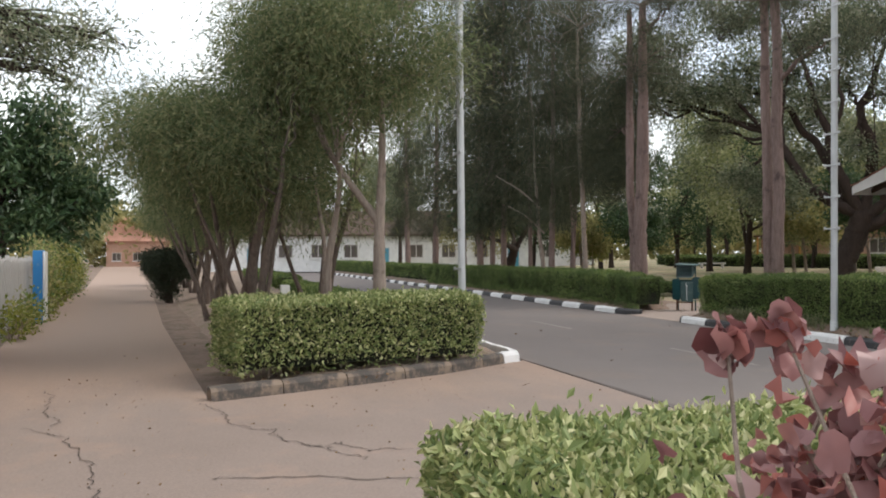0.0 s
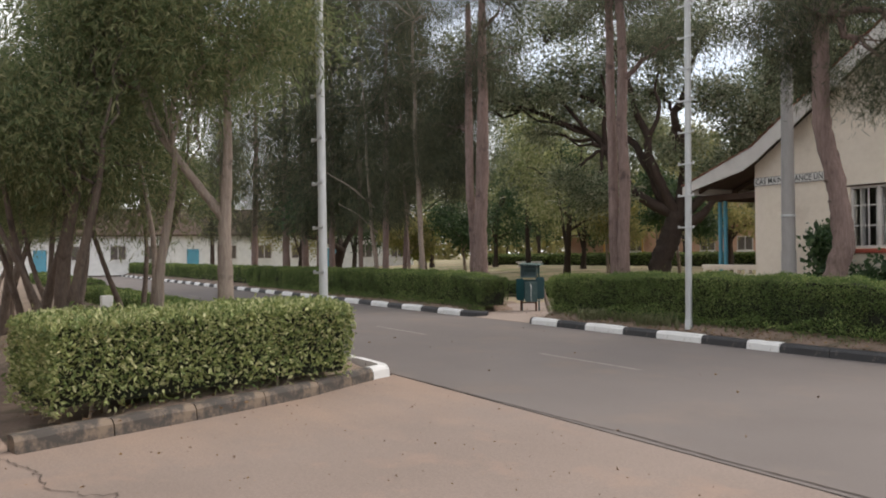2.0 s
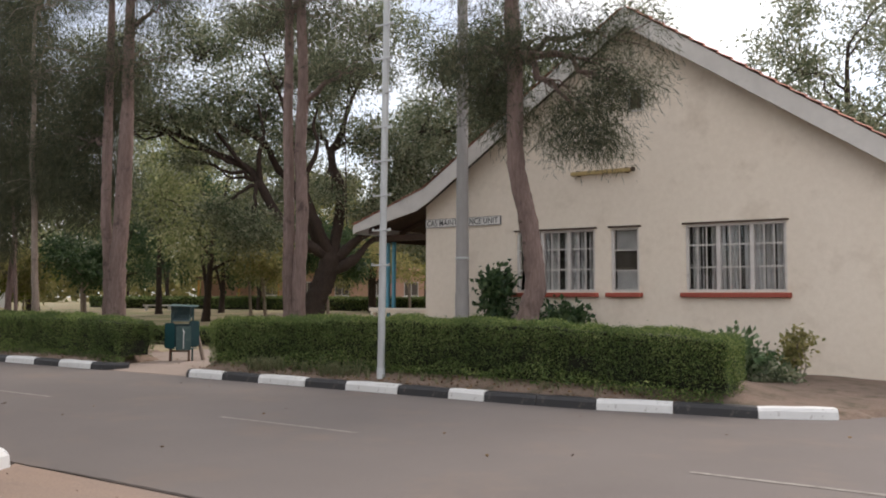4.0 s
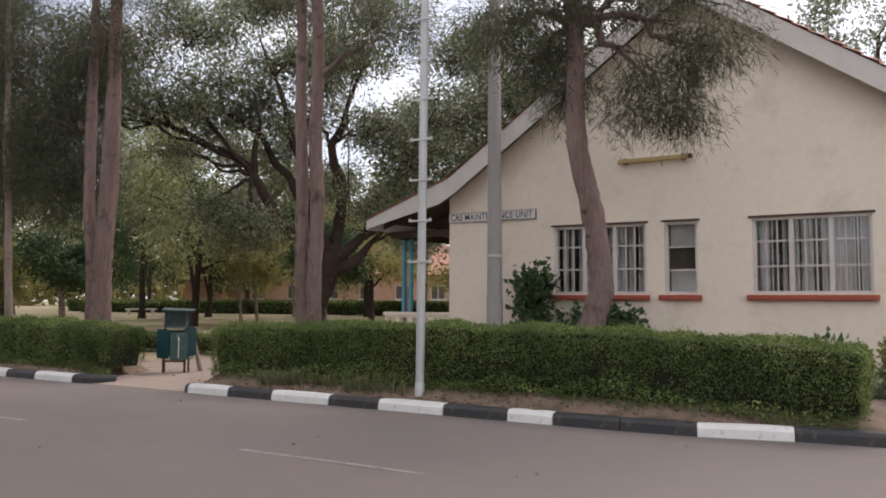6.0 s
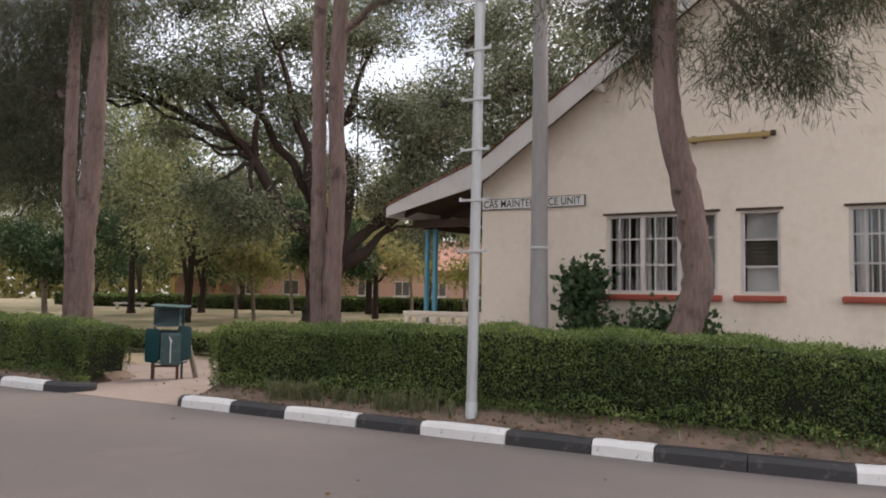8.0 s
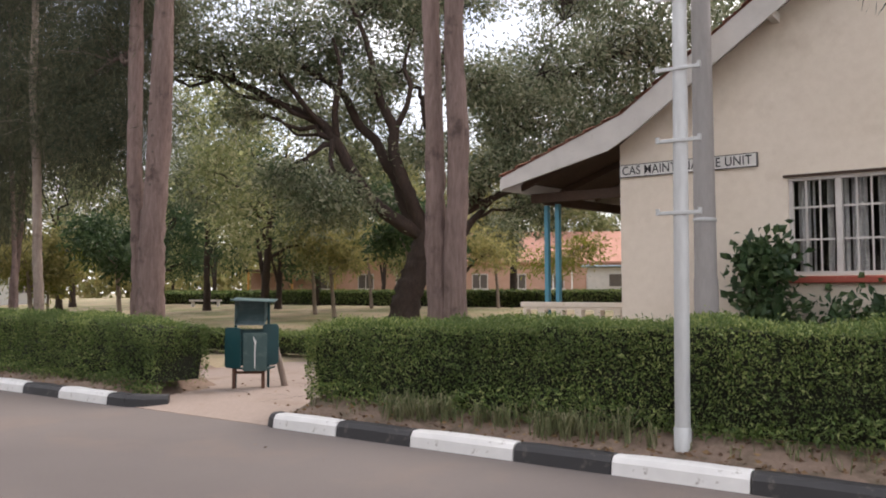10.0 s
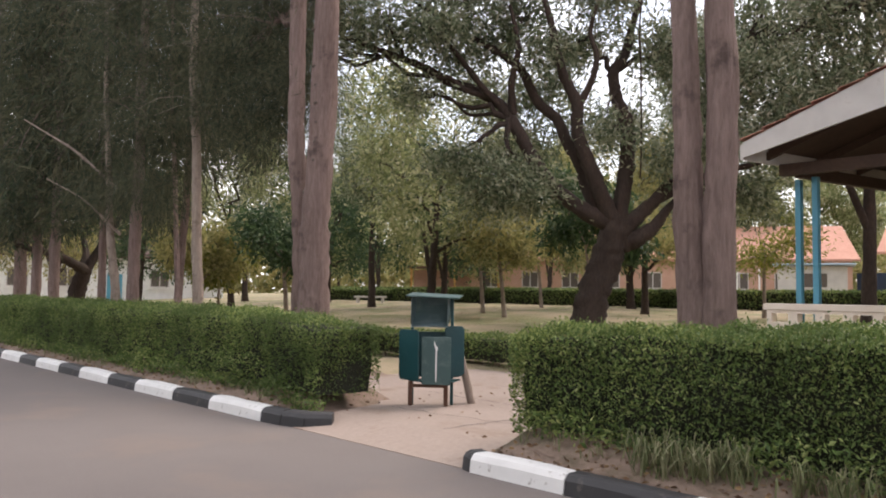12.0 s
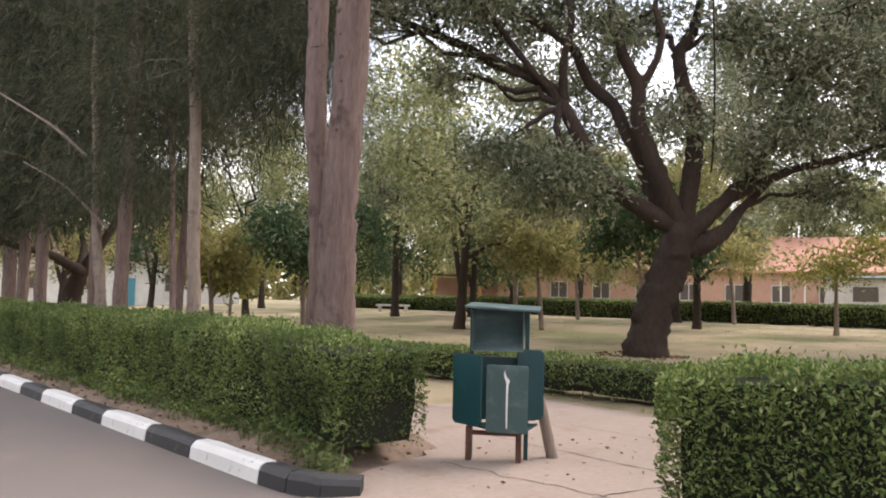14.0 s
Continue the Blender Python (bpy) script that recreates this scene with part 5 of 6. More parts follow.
tree((-13.0, 44.5, 0.5), [[(0, 0, -0.2, 0.07), (0, 0, 1.5, 0.05), (0, 0, 2.6, 0.03)]], [(0, 0, 2.1, 1.7, 1.4, 0.5, 50, 0), (1.0, 0, 2.6, 1.0, 1.0, 0.4, 26, 0)], BARK_PALE, LEAF_YELLOW, "thin yellow-green tree before the far houses", 0.17, 0.05, 30, 0.3, 0.6)
for i, (x, y, h) in enumerate(((-21, 40.5, 3.4), (-23.5, 42.0, 3.8), (-16.2, 39.5, 3.0), (-24.5, 47, 4.0), (-19, 50, 4.2), (-24, 33, 3.2), (-27, 31.5, 3.0), (-29.5, 36.5, 3.6))):
    z = float(ground_height(np.array(float(x)), np.array(float(y))))
    tree((x, y, z), [[(0, 0, -0.2, 0.08), (-0.15, 0, h * 0.4, 0.07), (-0.4, 0, h * 0.75, 0.04)]], round_crown(-0.3, 0, h * (1.1 if i == 2 else 0.85), 2.1 if i == 2 else 1.5, 1.1 if i == 2 else 0.8, 5, 44 if i == 2 else 26, 0), BARK_PALE, (LEAF_DRY, LEAF_BIG, LEAF_DARK)[i % 3], "young slender tree on the lawn", 0.2, 0.075, 34, 0.3, 0.6, "young trees on the lawn")

# ---------------------------------------------------------------- left side: wall, fence, path planting
PANEL = paint("white_sheet_paint", (0.80, 0.79, 0.76), (0.6, 0.57, 0.52), 0.5, (0.66, 0.8), 1.5)
BLOCK = surface("dusty_block_wall", (0.40, 0.34, 0.29), (0.54, 0.47, 0.41), 0.8, 9, 0.9, 0.3, 0.01, (0.42, 0.26, 0.17), (0.5, 0.7))
BLUE = paint("bright_blue_paint", (0.03, 0.22, 0.52), (0.2, 0.3, 0.4), 0.5)
GREY_PICKET = paint("grey_picket_paint", (0.42, 0.40, 0.37), (0.25, 0.22, 0.19), 0.8)
BRICK = surface("pinkish_brick", (0.46, 0.27, 0.19), (0.60, 0.38, 0.29), 1.5, 18, 0.9, 0.3, 0.01, (0.50, 0.36, 0.28), (0.55, 0.7))
FAR_ROOF = surface("far_red_roof", (0.42, 0.21, 0.15), (0.58, 0.32, 0.24), 1.0, 9, 0.9, 0.2, 0.02)
wall_turn = math.degrees(math.atan2(0.61, 5.65))
side_wall = thing("boundary_wall", Matrix.Translation((-5.46, 8.76, 0)) @ pose(0, 0, 0, 0, 0, wall_turn), "dusty block boundary wall topped with white sheet panels", "wall")
part("base_wall", box(14.0, 0.2, 0.12, 7.0, -0.10, -0.05), BLOCK, side_wall)
for row in range(7):
    for i in range(30):
        x = 0.235 + 0.47 * i - (0.235 if row % 2 else 0)
        part("block", box(0.455, 0.19, 0.186, max(x, 0.2), -0.1 + rng.normal() * 0.002, 0.075 + 0.2 * row, 0.006), BLOCK, side_wall)
part("mortar", box(13.9, 0.178, 1.4, 6.95, -0.1, 0.06), BLOCK, side_wall)
for i in range(7):
    a, b = 0.55 + 1.95 * i, 0.55 + 1.95 * i + 1.9
    pts = [(a, 1.62), (b, 1.62)]
    pts += [(b + (a - b) * f, 3.12 + 0.55 * abs(1 - 2 * f) ** 1.6 + 0.03 * math.sin(f * 9)) for f in np.linspace(0, 1, 14)]
    part("sheet_panel", prism(pts, -0.13, -0.10), PANEL, side_wall, "white sheet panel with a scooped top")
for i in range(8):
    part("panel_post", box(0.05, 0.05, 2.1, 0.53 + 1.95 * i, -0.15, 1.46, 0.004), PANEL, side_wall)

fence = thing("picket_fence", Matrix.Translation((-6.2, 8.62, 0)) @ pose(0, 0, 0, 0, 0, 180 + 5.0), "grey picket fence overgrown with creepers", "fence")
part("rail", box(26, 0.04, 0.07, 13.0, 0.05, 0.45, 0.004), GREY_PICKET, fence)
part("rail", box(26, 0.04, 0.07, 13.0, 0.05, 1.25, 0.004), GREY_PICKET, fence)
picket = None
for i in range(110):
    x = 0.1 + 0.235 * i
    if picket is None:
        ob = part("picket", prism([(-0.055, 0.05), (0.055, 0.05), (0.055, 1.5), (0, 1.6), (-0.055, 1.5)], -0.012, 0.012), GREY_PICKET, fence, at=pose(x, 0, 0))
        picket = ob.data
    else:
        put("picket", picket, fence, at=pose(x, 0, rng.normal() * 0.03, 0, rng.normal() * 1.0, 0))
gate_post = thing("gate_post", pose(-11.1, 8.45, 0), "bright blue and white painted fence post", "post")
part("blue_face", box(0.3, 0.22, 1.75, 0, 0, 0, 0.01), BLUE, gate_post)
part("white_face", box(0.3, 0.06, 1.72, 0, 0.145, 0, 0.008), PANEL, gate_post)
marker = thing("marker", pose(1.72, 9.8, 0), "small yellow painted concrete marker at the wall's foot", "marker")
part("block", box(0.22, 0.16, 0.2, 0, 0, -0.02, 0.03), paint("yellow_paint", (0.75, 0.42, 0.04), (0.5, 0.3, 0.1), 0.6), marker)


def bush(name, at, blobs, leaf, length, width, per, label, clump=0.3, droop=0.0, stems=5, category="shrub", group="", wood=BARK_PALE):
    """A shrub: stems from one foot into masses of leaves."""
    root = thing(name, Matrix.Translation(at), label, category, group)
    cs, axs, tubes = [], [], []
    for x, y, z, rx, ry, rz, count in blobs:
        d = rng.normal(size=(count, 3))
        d /= np.linalg.norm(d, axis=1)[:, None]
        cl = np.array([x, y, z]) + d * rng.random((count, 1)) ** 0.45 * np.array([rx, ry, rz])
        cl[:, 2] = np.maximum(cl[:, 2], 0.05)
        spread = rng.normal(size=(count * per, 3)) * clump * 0.5
        pc = np.repeat(cl, per, 0) + spread
        pc[:, 2] = np.maximum(pc[:, 2], 0.02)
        axs.append(rng.normal(size=pc.shape) * 0.7 + spread / clump + np.array([0, 0, 0.3 - droop]))
        cs.append(pc)
        for q in cl[:stems]:
            tubes.append(tube(bend((x * 0.3 + rng.normal() * 0.05, y * 0.3 + rng.normal() * 0.05, -0.05), q, 0.05, 5, 0.05), [0.02, 0.016, 0.012, 0.008, 0.004], 5))
    tagged(put("stem_cluster", mesh_of("stem_cluster", *gather(tubes), wood), root), kind="stuff")
    v, q = leaves(np.concatenate(cs), np.concatenate(axs), length, width)
    tagged(put("foliage", mesh_of("foliage", v, q, leaf), root), kind="stuff")
    return root


for i in range(18):
    x = -6.8 - 1.5 * i
    y = 8.60 + 0.087 * (x + 6.8)
    tall = i > 3
    h = (0.85 + 0.25 * rng.random()) if tall else 0.45
    bush("creeper", (x, y + 0.12, 0), [(0, 0, h * 0.75, 0.75, 0.3, h * 0.75, 30 if tall else 16)] + ([(0.3, -0.1, h * 1.6, 0.6, 0.3, 0.35, 14)] if tall else []), (LEAF_YELLOW, LEAF_HEDGE, LEAF_DRY)[(i * 2) % 3], 0.1, 0.05, 26, "yellow-green creeper over the picket fence", 0.35, group="creepers on the fence", category="creeper")
# clipped dark topiary beside the path
for x, y, s in ((-18.8, 11.2, 1.15), (-28, 10.6, 1.1), (-36, 10.0, 1.1)):
    bush("topiary", (x, y, 0.02), [(0, 0, 0.4 * s, 0.42 * s, 0.42 * s, 0.36 * s, 40), (0, 0, 0.9 * s, 0.74 * s, 0.74 * s, 0.28 * s, 130), (0, 0, 1.2 * s, 0.84 * s, 0.84 * s, 0.08 * s, 70), (0, 0, 1.42 * s, 0.8 * s, 0.8 * s, 0.07 * s, 80)], LEAF_TOPIARY, 0.06, 0.03, 60, "dark clipped topiary shrub beside the footpath", 0.22, stems=8, group="clipped shrubs beside the path", wood=BARK_DARK)
post = thing("bollard", pose(-1.36, 13.34, 0.05), "short pale concrete bollard on the verge", "bollard")
part("shaft", box(0.13, 0.13, 1.13, 0, 0, 0, 0.015), BARGE, post)

# copper shrub at the near hedge
red = thing("shrub", Matrix.Translation((9.30, 12.95, 0.05)), "copper-red shrub with wide crinkled leaves", "shrub")
branches, pc, ax_ = [], [], []
for i in range(40):
    tip = np.array([rng.normal() * 0.12, 0.09 + rng.normal() * 0.10, 0.95 + 0.46 * rng.random()])
    br = bend((rng.normal() * 0.05, rng.normal() * 0.05, -0.05), tip, 0.03, 8, 0.04)
    branches.append(tube(br, np.linspace(0.013, 0.004, 8), 5))
    for k in range(84):
        q = br[rng.integers(4, 8)] + rng.normal(size=3) * 0.045
        pc.append(q)
        ax_.append(rng.normal(size=3) + np.array([0, 0, -0.3]))
for tip in ((-0.06, -0.17, 1.44), (-0.04, -0.1, 1.46)):
    br = bend((0, 0, 0), tip, 0.02, 8, 0.03)
    branches.append(tube(br, np.linspace(0.010, 0.0025, 8), 5))
    for k in range(16):
        pc.append(br[-1] + rng.normal(size=3) * 0.014)
        ax_.append(rng.normal(size=3))
put("stem", mesh_of("stem", *gather(branches), BARK_PALE), red)
pc, ax_ = np.array(pc), np.array(ax_)
ax_ /= np.linalg.norm(ax_, axis=1)[:, None]
sd = np.cross(ax_, rng.normal(size=ax_.shape))
sd /= np.linalg.norm(sd, axis=1)[:, None]
nm = np.cross(ax_, sd)
size_ = 0.0165 * (1 + 0.3 * rng.normal(size=(len(pc), 1))).clip(0.5, 1.7)
rim = [pc + nm * size_ * 0.15]
for k in range(9):
    a_ = 2 * math.pi * k / 9
    rim.append(pc + (ax_ * math.cos(a_) * 1.25 + sd * math.sin(a_) * 0.85) * size_ * (1 + 0.12 * rng.normal(size=(len(pc), 1))) + nm * size_ * (0.45 * rng.normal(size=(len(pc), 1)) + 0.3 * math.cos(2 * a_)))
v = np.stack(rim, 1).reshape(-1, 3)
base_ = np.arange(len(pc))[:, None] * 10
q = np.concatenate([np.c_[base_, base_ + 1 + k, base_ + 1 + (k + 1) % 9] for k in range(9)])
tagged(put("foliage", mesh_of("foliage", v, q, LEAF_RED, True), red), kind="stuff")

# trees on the left: one overhanging, one dark and dense
tree((0.3, 7.6, 0), [[(0, 0, -0.1, 0.16), (0.1, 0.2, 2.5, 0.13), (0.4, 1.0, 3.9, 0.08), (0.5, 2.0, 4.3, 0.045), (0.4, 3.0, 4.2, 0.02)]],
     [(0.3, 2.2, 4.05, 0.9, 0.8, 0.42, 90, 0), (0.35, 2.8, 3.95, 0.7, 0.6, 0.34, 64, 0), (0.3, 3.4, 4.05, 0.5, 0.45, 0.18, 26, 0), (0.3, 3.2, 3.55, 0.4, 0.3, 0.12, 14, 0), (0.2, 1.7, 3.75, 0.8, 0.7, 0.35, 60, 0), (0.1, 1.2, 4.6, 1.1, 1.0, 0.7, 60, 0), (-0.5, 0.6, 5.4, 1.4, 1.4, 0.8, 60, 0)], BARK_DARK, LEAF_BIG, "feathery grey-green tree reaching over the boundary wall", 0.075, 0.018, 40, 0.3, 0.35, twigs=6)
tree((-20.5, 5.6, 0), [[(0, 0, -0.1, 0.25), (0, 0, 1.8, 0.2), (0, 0, 3.4, 0.12)]], round_crown(0, 0.2, 4.2, 2.7, 2.1, 9, 44, 0) + [(0.5, 1.9, 5.2, 1.2, 1.1, 0.6, 30, 0), (0.3, -1.6, 5.8, 1.3, 1.2, 0.6, 30, 0), (0.6, 2.6, 3.6, 1.0, 1.0, 0.5, 24, 0)], BARK_DARK, LEAF_DARK, "dense dark broad-leaved tree behind the fence", 0.26, 0.1, 34, 0.5, 0.7)

# shrubs at the house
bush("shrub", (-2.05, 28.35, 0.1), [(0, 0, 0.9, 0.36, 0.3, 0.85, 44), (0.08, 0, 1.7, 0.3, 0.25, 0.26, 30)], LEAF_DARK, 0.13, 0.09, 24, "dark ivy-leaved shrub against the house wall", 0.28)
bush("shrub", (-0.85, 28.45, 0.1), [(0, 0, 0.7, 0.75, 0.3, 0.62, 60), (0.7, 0, 0.8, 0.3, 0.25, 0.5, 24)], LEAF_DARK, 0.13, 0.09, 24, "dark ivy-leaved shrub under the window", 0.28)
bush("shrub", (3.3, 27.2, 0.06), [(0, 0, 0.42, 0.32, 0.35, 0.4, 36), (0.45, 0.1, 0.22, 0.42, 0.4, 0.2, 30)], LEAF_GARDEN, 0.15, 0.1, 22, "broad-leaved green plants beside the hedge's end", 0.3)
bush("shrub", (4.2, 27.6, 0.06), [(0, 0, 0.5, 0.14, 0.14, 0.3, 16), (0.1, 0, 0.75, 0.2, 0.16, 0.12, 12)], LEAF_DRY, 0.09, 0.05, 22, "small thin dry shrub on the bare soil", 0.18)
bush("shrub", (3.9, 27.0, 0.06), [(0, 0, 0.15, 0.5, 0.3, 0.12, 26)], LEAF_BIG, 0.12, 0.06, 20, "low pale ground plants beside the house", 0.25)


# ---------------------------------------------------------------- grass tufts, weeds and litter on the verges
def tufts(name, spots, blade, leaf, label, category):
    """Arching grass blades round each spot."""
    vs, fs, start = [], [], 0
    for x, y, z, n, L in spots:
        a = rng.random(n) * 2 * np.pi
        out = np.c_[np.cos(a), np.sin(a)]
        r = 0.25 + 0.75 * rng.random(n)
        foot = np.c_[np.full(n, x) + rng.normal(size=n) * 0.04, np.full(n, y) + rng.normal(size=n) * 0.04, np.full(n, z - 0.02)]
        h = L * (0.5 + 0.6 * rng.random(n))
        midp = foot + np.c_[out * (h * r * 0.35)[:, None], h * 0.75]
        tip = foot + np.c_[out * (h * r * 0.95)[:, None], h * (0.85 - 0.5 * r)]
        w = np.c_[-out[:, 1], out[:, 0], np.zeros(n)] * blade
        v = np.stack([foot - w, foot + w, midp + w * 0.8, midp - w * 0.8, tip], 1).reshape(-1, 3)
        k = np.arange(n)[:, None] * 5 + start
        vs.append(v)
        fs.append(np.concatenate([np.c_[k, k + 1, k + 2], np.c_[k, k + 2, k + 3], np.c_[k + 3, k + 2, k + 4]]))
        start += 5 * n
    return tagged(put(name, mesh_of(name, np.concatenate(vs), np.concatenate(fs), leaf)), label, category, kind="stuff")


GRASS = leaf_material("pale_blade", [(0.10, 0.13, 0.05), (0.18, 0.19, 0.09), (0.30, 0.28, 0.17)], 0.6, 0.3)
STRAW = leaf_material("straw", [(0.22, 0.17, 0.10), (0.33, 0.26, 0.16), (0.42, 0.34, 0.22)], 0.7, 0.2)
LITTER = leaf_material("fallen_leaf", [(0.09, 0.05, 0.03), (0.18, 0.11, 0.06), (0.3, 0.2, 0.1)], 0.8, 0.1)
gh = lambda x, y: float(ground_height(np.array(float(x)), np.array(float(y))))
spots_ = []
for i in range(46):
    x, y = -4.9 + 3.1 * rng.random(), 23.3 + 0.25 * rng.random()
    spots_.append((x, y, gh(x, y), 16, 0.3))
for i in range(60):
    x, y = -5.6 + 9 * rng.random(), 23.28 + 0.3 * rng.random()
    spots_.append((x, y, gh(x, y), 6, 0.16))
for i in range(90):
    x, y = -20 + 11.8 * rng.random(), 23.3 + 0.22 * rng.random()
    spots_.append((x, y, gh(x, y), 8, 0.16))
tufts("grass", spots_, 0.006, GRASS, "pale arching grass tufts along the hedge foot", "grass")
spots_ = []
for i in range(6000):
    x, y = -32 + 27 * rng.random(), 27.5 + 26 * rng.random() ** 1.2
    spots_.append((x, y, gh(x, y), 5, 0.055))
tufts("lawn_grass", spots_, 0.005, STRAW, "short dry grass on the lawn", "grass")
spots_ = []
for i in range(260):
    x, y = -10 + 10.6 * rng.random(), 12.4 + 1.2 * rng.random()
    spots_.append((x, y, 0.1, 5, 0.06))
tufts("verge_grass", spots_, 0.004, STRAW, "dry wisps of grass on the verge", "grass")


def scatter(name, n, xr, yr, z, size, label):
    c = np.c_[xr[0] + (xr[1] - xr[0]) * rng.random(n), yr[0] + (yr[1] - yr[0]) * rng.random(n), np.zeros(n)]
    c[:, 2] = [(gh(a, b) if z is None else z) + 0.012 for a, b in c[:, :2]]
    v, q = leaves(c, rng.normal(size=(n, 3)) * np.array([1, 1, 0.12]), size, size * 0.55, 0.2)
    tagged(put(name, mesh_of(name, v, q, LITTER)), label, "leaf litter", kind="stuff")


scatter("leaf_litter", 900, (-5.8, 4), (23.16, 23.6), None, 0.045, "brown fallen leaves behind the kerb")
scatter("leaf_litter", 700, (-20, -8.3), (23.16, 23.55), None, 0.045, "brown fallen leaves behind the kerb")
scatter("leaf_litter", 500, (-9, 0.8), (12.4, 14.5), 0.11, 0.05, "brown fallen leaves on the verge")
scatter("leaf_litter", 60, (-8.8, -6.2), (23.6, 26.5), 0.09, 0.04, "brown fallen leaves on the path")
scatter("leaf_litter", 70, (-6, 8), (10.5, 22.6), 0.0, 0.05, "a few fallen leaves and scraps on the tarmac")
scatter("leaf_litter", 420, (-1, 7), (10.2, 16.6), -0.004, 0.022, "small dry scraps and grit on the apron")
scatter("leaf_litter", 240, (-14.6, -12.6), (34.3, 35.6), None, 0.09, "brown leaves heaped round the tree's foot")


# ---------------------------------------------------------------- far houses
def far_house(at, turn, length, depth, height, ridge, wall, label, bays, door=None, over=0.5, first=1.0, cover=None):
    root = thing("house", Matrix.Translation(at) @ pose(0, 0, 0, 0, 0, turn), label, "house")
    part("wall", box(length, depth, height, 0, depth / 2, -0.5), wall, root)
    part("roof", prism([(-over, height - 0.55), (depth / 2, height + ridge), (depth + over, height - 0.55), (depth + over, height - 0.4), (depth / 2, height + ridge + 0.15), (-over, height - 0.4)], -length / 2 - 0.4, length / 2 + 0.4), cover or FAR_ROOF, root).matrix_basis = Matrix.Rotation(radians(-90), 4, "Z") @ Matrix.Scale(-1, 4, (1, 0, 0)) @ Matrix.Rotation(0, 4, "Z")
    for i in range(bays):
        x = -length / 2 + (i + 0.5) * length / bays
        if door and i % 4 == first:
            d = part("door", box(1.0, 0.08, 2.1, x, -0.03, -0.45, 0.01), door, root)
            continue
        w = part("window", box(1.3, 0.1, 1.25, x, -0.02, 0.75), STEEL_WHITE, root)
        for sx in (-0.31, 0.31):
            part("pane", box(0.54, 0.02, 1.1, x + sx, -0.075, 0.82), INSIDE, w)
        part("sill", box(1.5, 0.2, 0.1, x, -0.06, 0.64), PANEL, root)
    return root


far_house((-33.5, 71.5, 0.9), 34, 28, 8, 3.4, 2.2, BRICK, "orange brick house with a red roof behind the lawn", 9)
far_house((-60, 30, 0.6), 74, 36, 7, 3.3, 1.8, PANEL, "long white house with blue doors behind the trees", 12, BLUE_POST, cover=DARK_TIMBER)
far_house((-118, 3.5, 0.1), 84, 9, 8, 4.2, 3.2, BRICK, "distant orange house at the end of the footpath", 3)
far_house((-8.5, 66, 0.9), 5, 14, 6, 3.2, 1.6, PLASTER, "pale house with a red roof behind the veranda", 5)
shed = thing("shed", Matrix.Translation((-45.5, 62.2, 0.6)) @ pose(0, 0, 0, 0, 0, 42), "rusty orange open shed behind the lawn", "shed")
part("wall", box(7, 0.2, 2.4, 0, 2.0, 0), BRICK, shed)
part("roof", box(7.4, 3.2, 0.12, 0, 0.6, 2.5, 0.02), RUST, shed)
for x in (-3.4, 0, 3.4):
    part("post", box(0.15, 0.15, 2.5, x, -0.7, 0), paint("ochre_post", (0.5, 0.25, 0.06), (0.3, 0.2, 0.1), 0.7), shed)
kiosk = thing("kiosk", Matrix.Translation((-22.5, 73.5, 0.62)) @ pose(0, 0, 0, 0, 0, 20), "grey kiosk with a pale blue sheet roof", "kiosk")
part("wall", box(4.2, 3, 2.6, 0, 0, 0, 0.02), BARGE, kiosk)
part("roof", box(5.2, 4, 0.12, 0, 0, 2.65, 0.02), paint("pale_blue_sheet", (0.45, 0.58, 0.68), (0.5, 0.5, 0.5), 0.4), kiosk)
part("window", box(1.4, 0.06, 0.9, 0.2, -1.52, 1.2), INSIDE, kiosk)
for x in (-3.2, -4.6):
    part("post", box(0.1, 0.1, 2.4, x, -2.0, 0), PANEL, kiosk)
yard_fence = thing("wall", Matrix.Translation((-15.5, 76, 0.62)), "dark blue sheet fence of a yard", "wall")
part("sheet", box(10, 0.1, 2.2, 0, 0, 0), paint("navy_sheet", (0.02, 0.035, 0.07), (0.05, 0.06, 0.08), 0.5), yard_fence)
bench = thing("bench", Matrix.Translation((-36.5, 46.5, 0.52)) @ pose(0, 0, 0, 0, 0, 45), "pale concrete bench at the edge of the lawn", "bench")
part("seat", box(1.8, 0.45, 0.1, 0, 0, 0.38, 0.01), BARGE, bench)
for x in (-0.7, 0.7):
    part("leg", box(0.15, 0.4, 0.4, x, 0, -0.02, 0.01), BARGE, bench)
hedge("hedge", (-38, 55.5, 0.55), 44, 20, 1.0, 0.85, LEAF_HEDGE, 0.12, 260, "low dark hedge before the far shed")
hedge("hedge", (-34.2, 56.0, 0.6), 44, 9, 0.6, 0.95, LEAF_YELLOW, 0.12, 300, "low yellow-green hedge before the brick house")


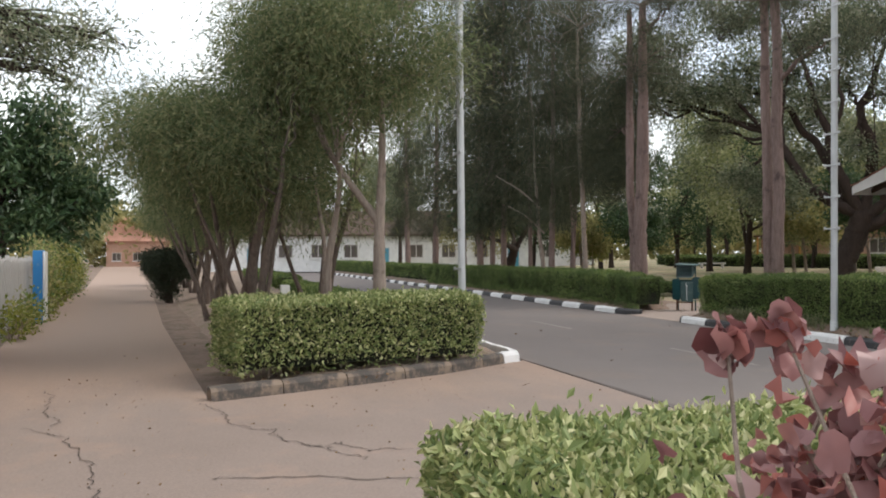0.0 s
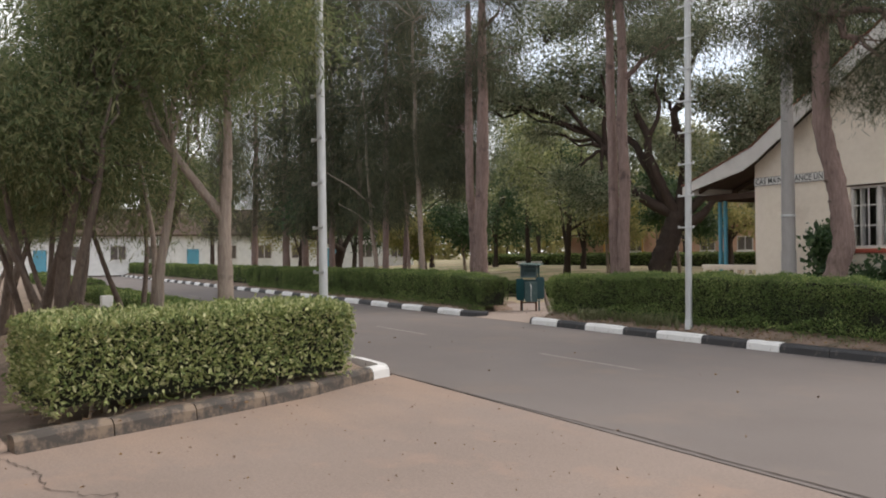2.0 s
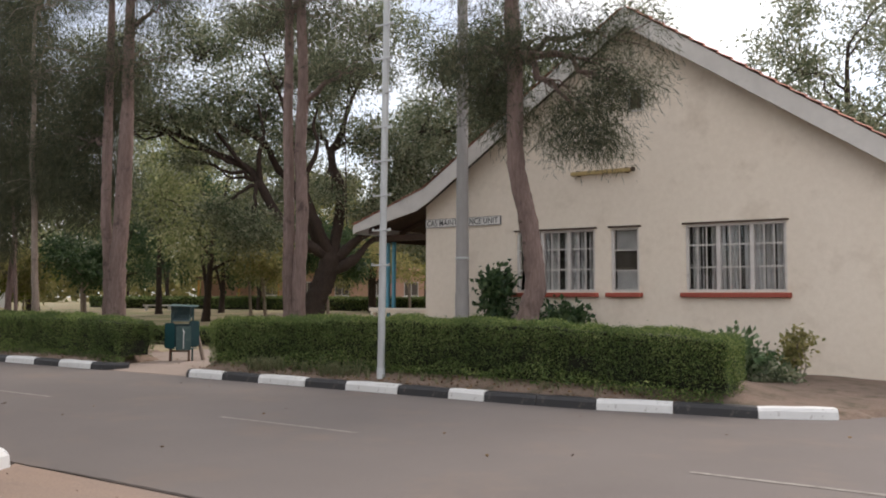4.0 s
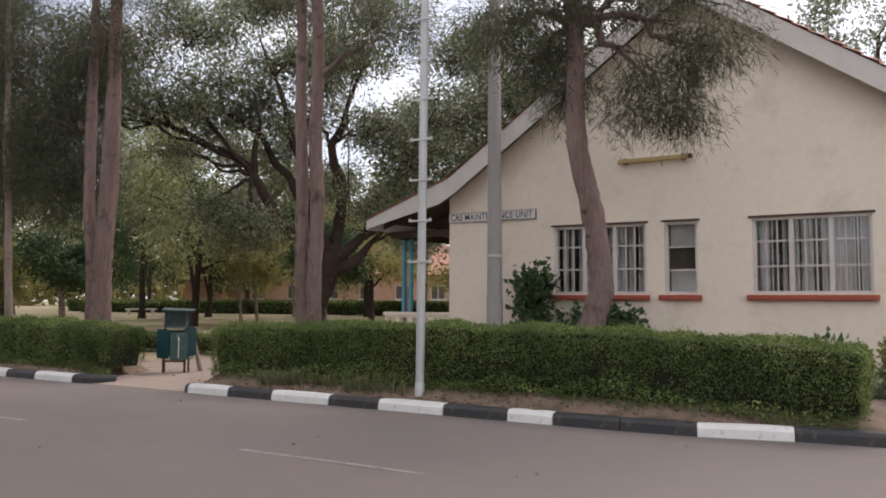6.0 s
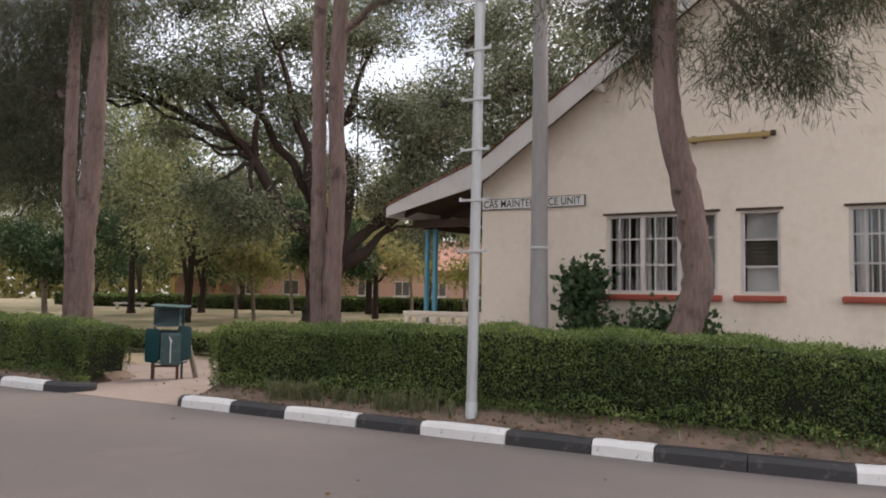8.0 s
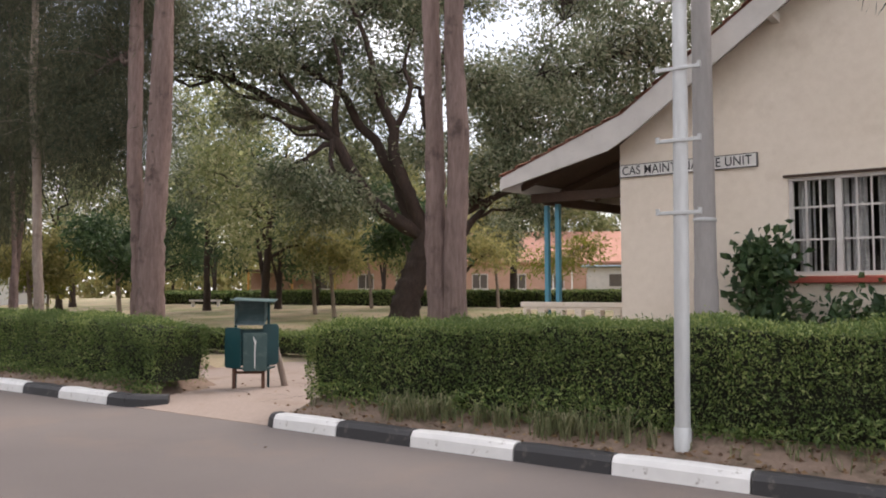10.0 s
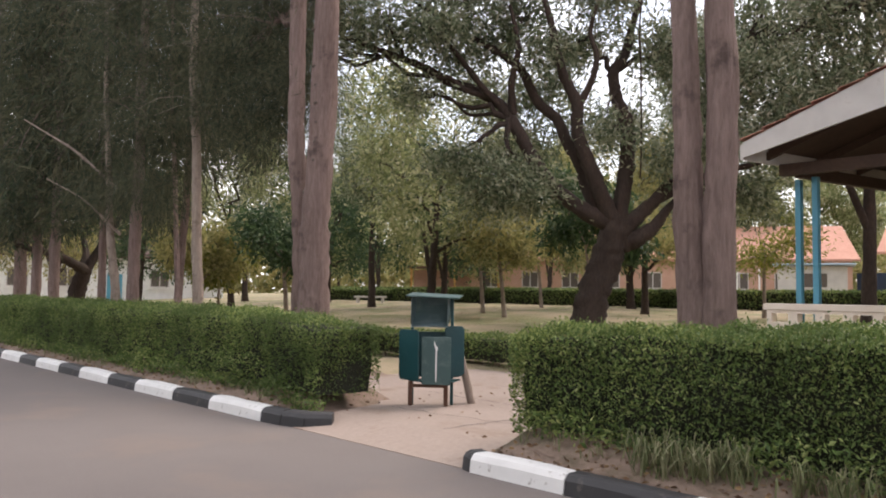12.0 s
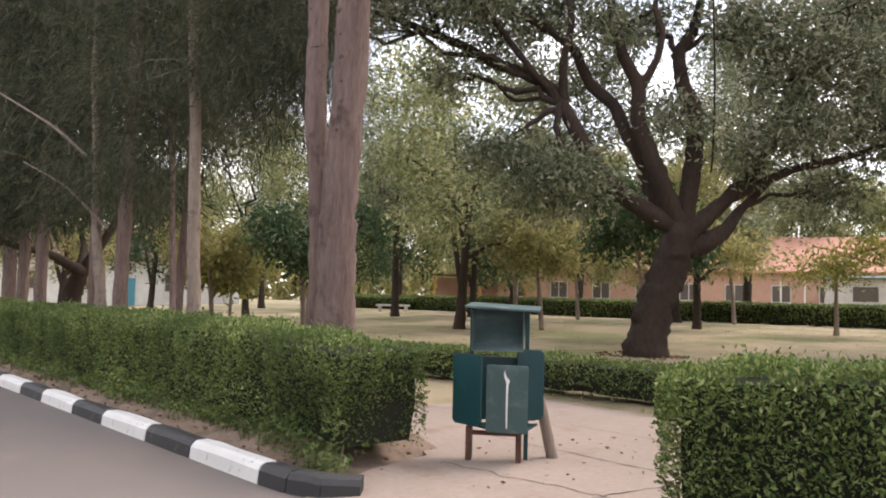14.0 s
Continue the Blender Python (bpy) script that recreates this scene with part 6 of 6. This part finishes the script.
# ---------------------------------------------------------------- distant woods and the weedy hedge foot
n_far = 5200
ang = np.concatenate([np.linspace(1.35, 3.5, n_far)]) + rng.normal(size=n_far) * 0.01
dist = 118 + 14 * rng.random(n_far)
crest = 7.0 + 3.2 * np.array([noise.noise(Vector((a * 9, 0.3, 7))) for a in ang]) + 1.6 * np.array([noise.noise(Vector((a * 40, 2.3, 7))) for a in ang])
fc = np.c_[np.cos(ang) * dist, 18 + np.sin(ang) * dist, rng.random(n_far) ** 0.7 * crest]
fc = np.repeat(fc, 9, 0) + rng.normal(size=(n_far * 9, 3)) * 0.8
fv, fq = leaves(fc, rng.normal(size=fc.shape), 1.0, 0.6)
tagged(put("far_woods", mesh_of("far_woods", fv, fq, LEAF_DRY)), "hazy belt of distant trees beyond the houses", "trees", kind="stuff")


def skirt(x0, x1, y, n, label):
    c = np.c_[x0 + (x1 - x0) * rng.random(n), np.zeros(n), np.zeros(n)]
    ragged = np.array([noise.noise(Vector((a * 1.3, y, 1.0))) for a in c[:, 0]])
    c[:, 1] = y + 0.16 * rng.random(n) - 0.10 * ragged
    c[:, 2] = [gh(a, b) for a, b in c[:, :2]] + (0.02 + 0.26 * rng.random(n) * (0.6 + ragged))
    v, q = leaves(c, rng.normal(size=(n, 3)) * 0.8 + np.array([0, -0.5, 0.3]), 0.045, 0.02)
    tagged(put("weeds", mesh_of("weeds", v, q, LEAF_HEDGE)), label, "weeds", kind="stuff")


skirt(-5.8, 3.9, 23.42, 5200, "straggling weeds at the hedge foot")
skirt(-28, -8.3, 23.30, 11000, "straggling weeds at the hedge foot")


tree((-16.85, 24.6, 0.2), [[(0, 0, -0.1, 0.10), (-0.1, -0.02, 1.2, 0.085), (-0.35, -0.1, 2.6, 0.065), (-0.45, -0.15, 4.5, 0.05), (-0.75, -0.2, 8, 0.025)], [(-0.2, 0, 3.1, 0.035), (-0.9, -0.6, 3.9, 0.025), (-1.7, -1.3, 4.5, 0.012)], [(0.0, 0, 2.2, 0.03), (-0.6, -0.5, 2.9, 0.02), (-1.2, -1.0, 3.3, 0.01)]],
     [(-0.4, 0, 7.0, 1.2, 1.0, 1.0, 50, 0), (-0.6, 0, 5.6, 0.9, 0.8, 0.7, 26, 0)], BARK_PALE, LEAF_NEEDLE, "slim pale-barked leaning tree behind the hedge", 0.22, 0.012, 50, 0.7, 0.5)
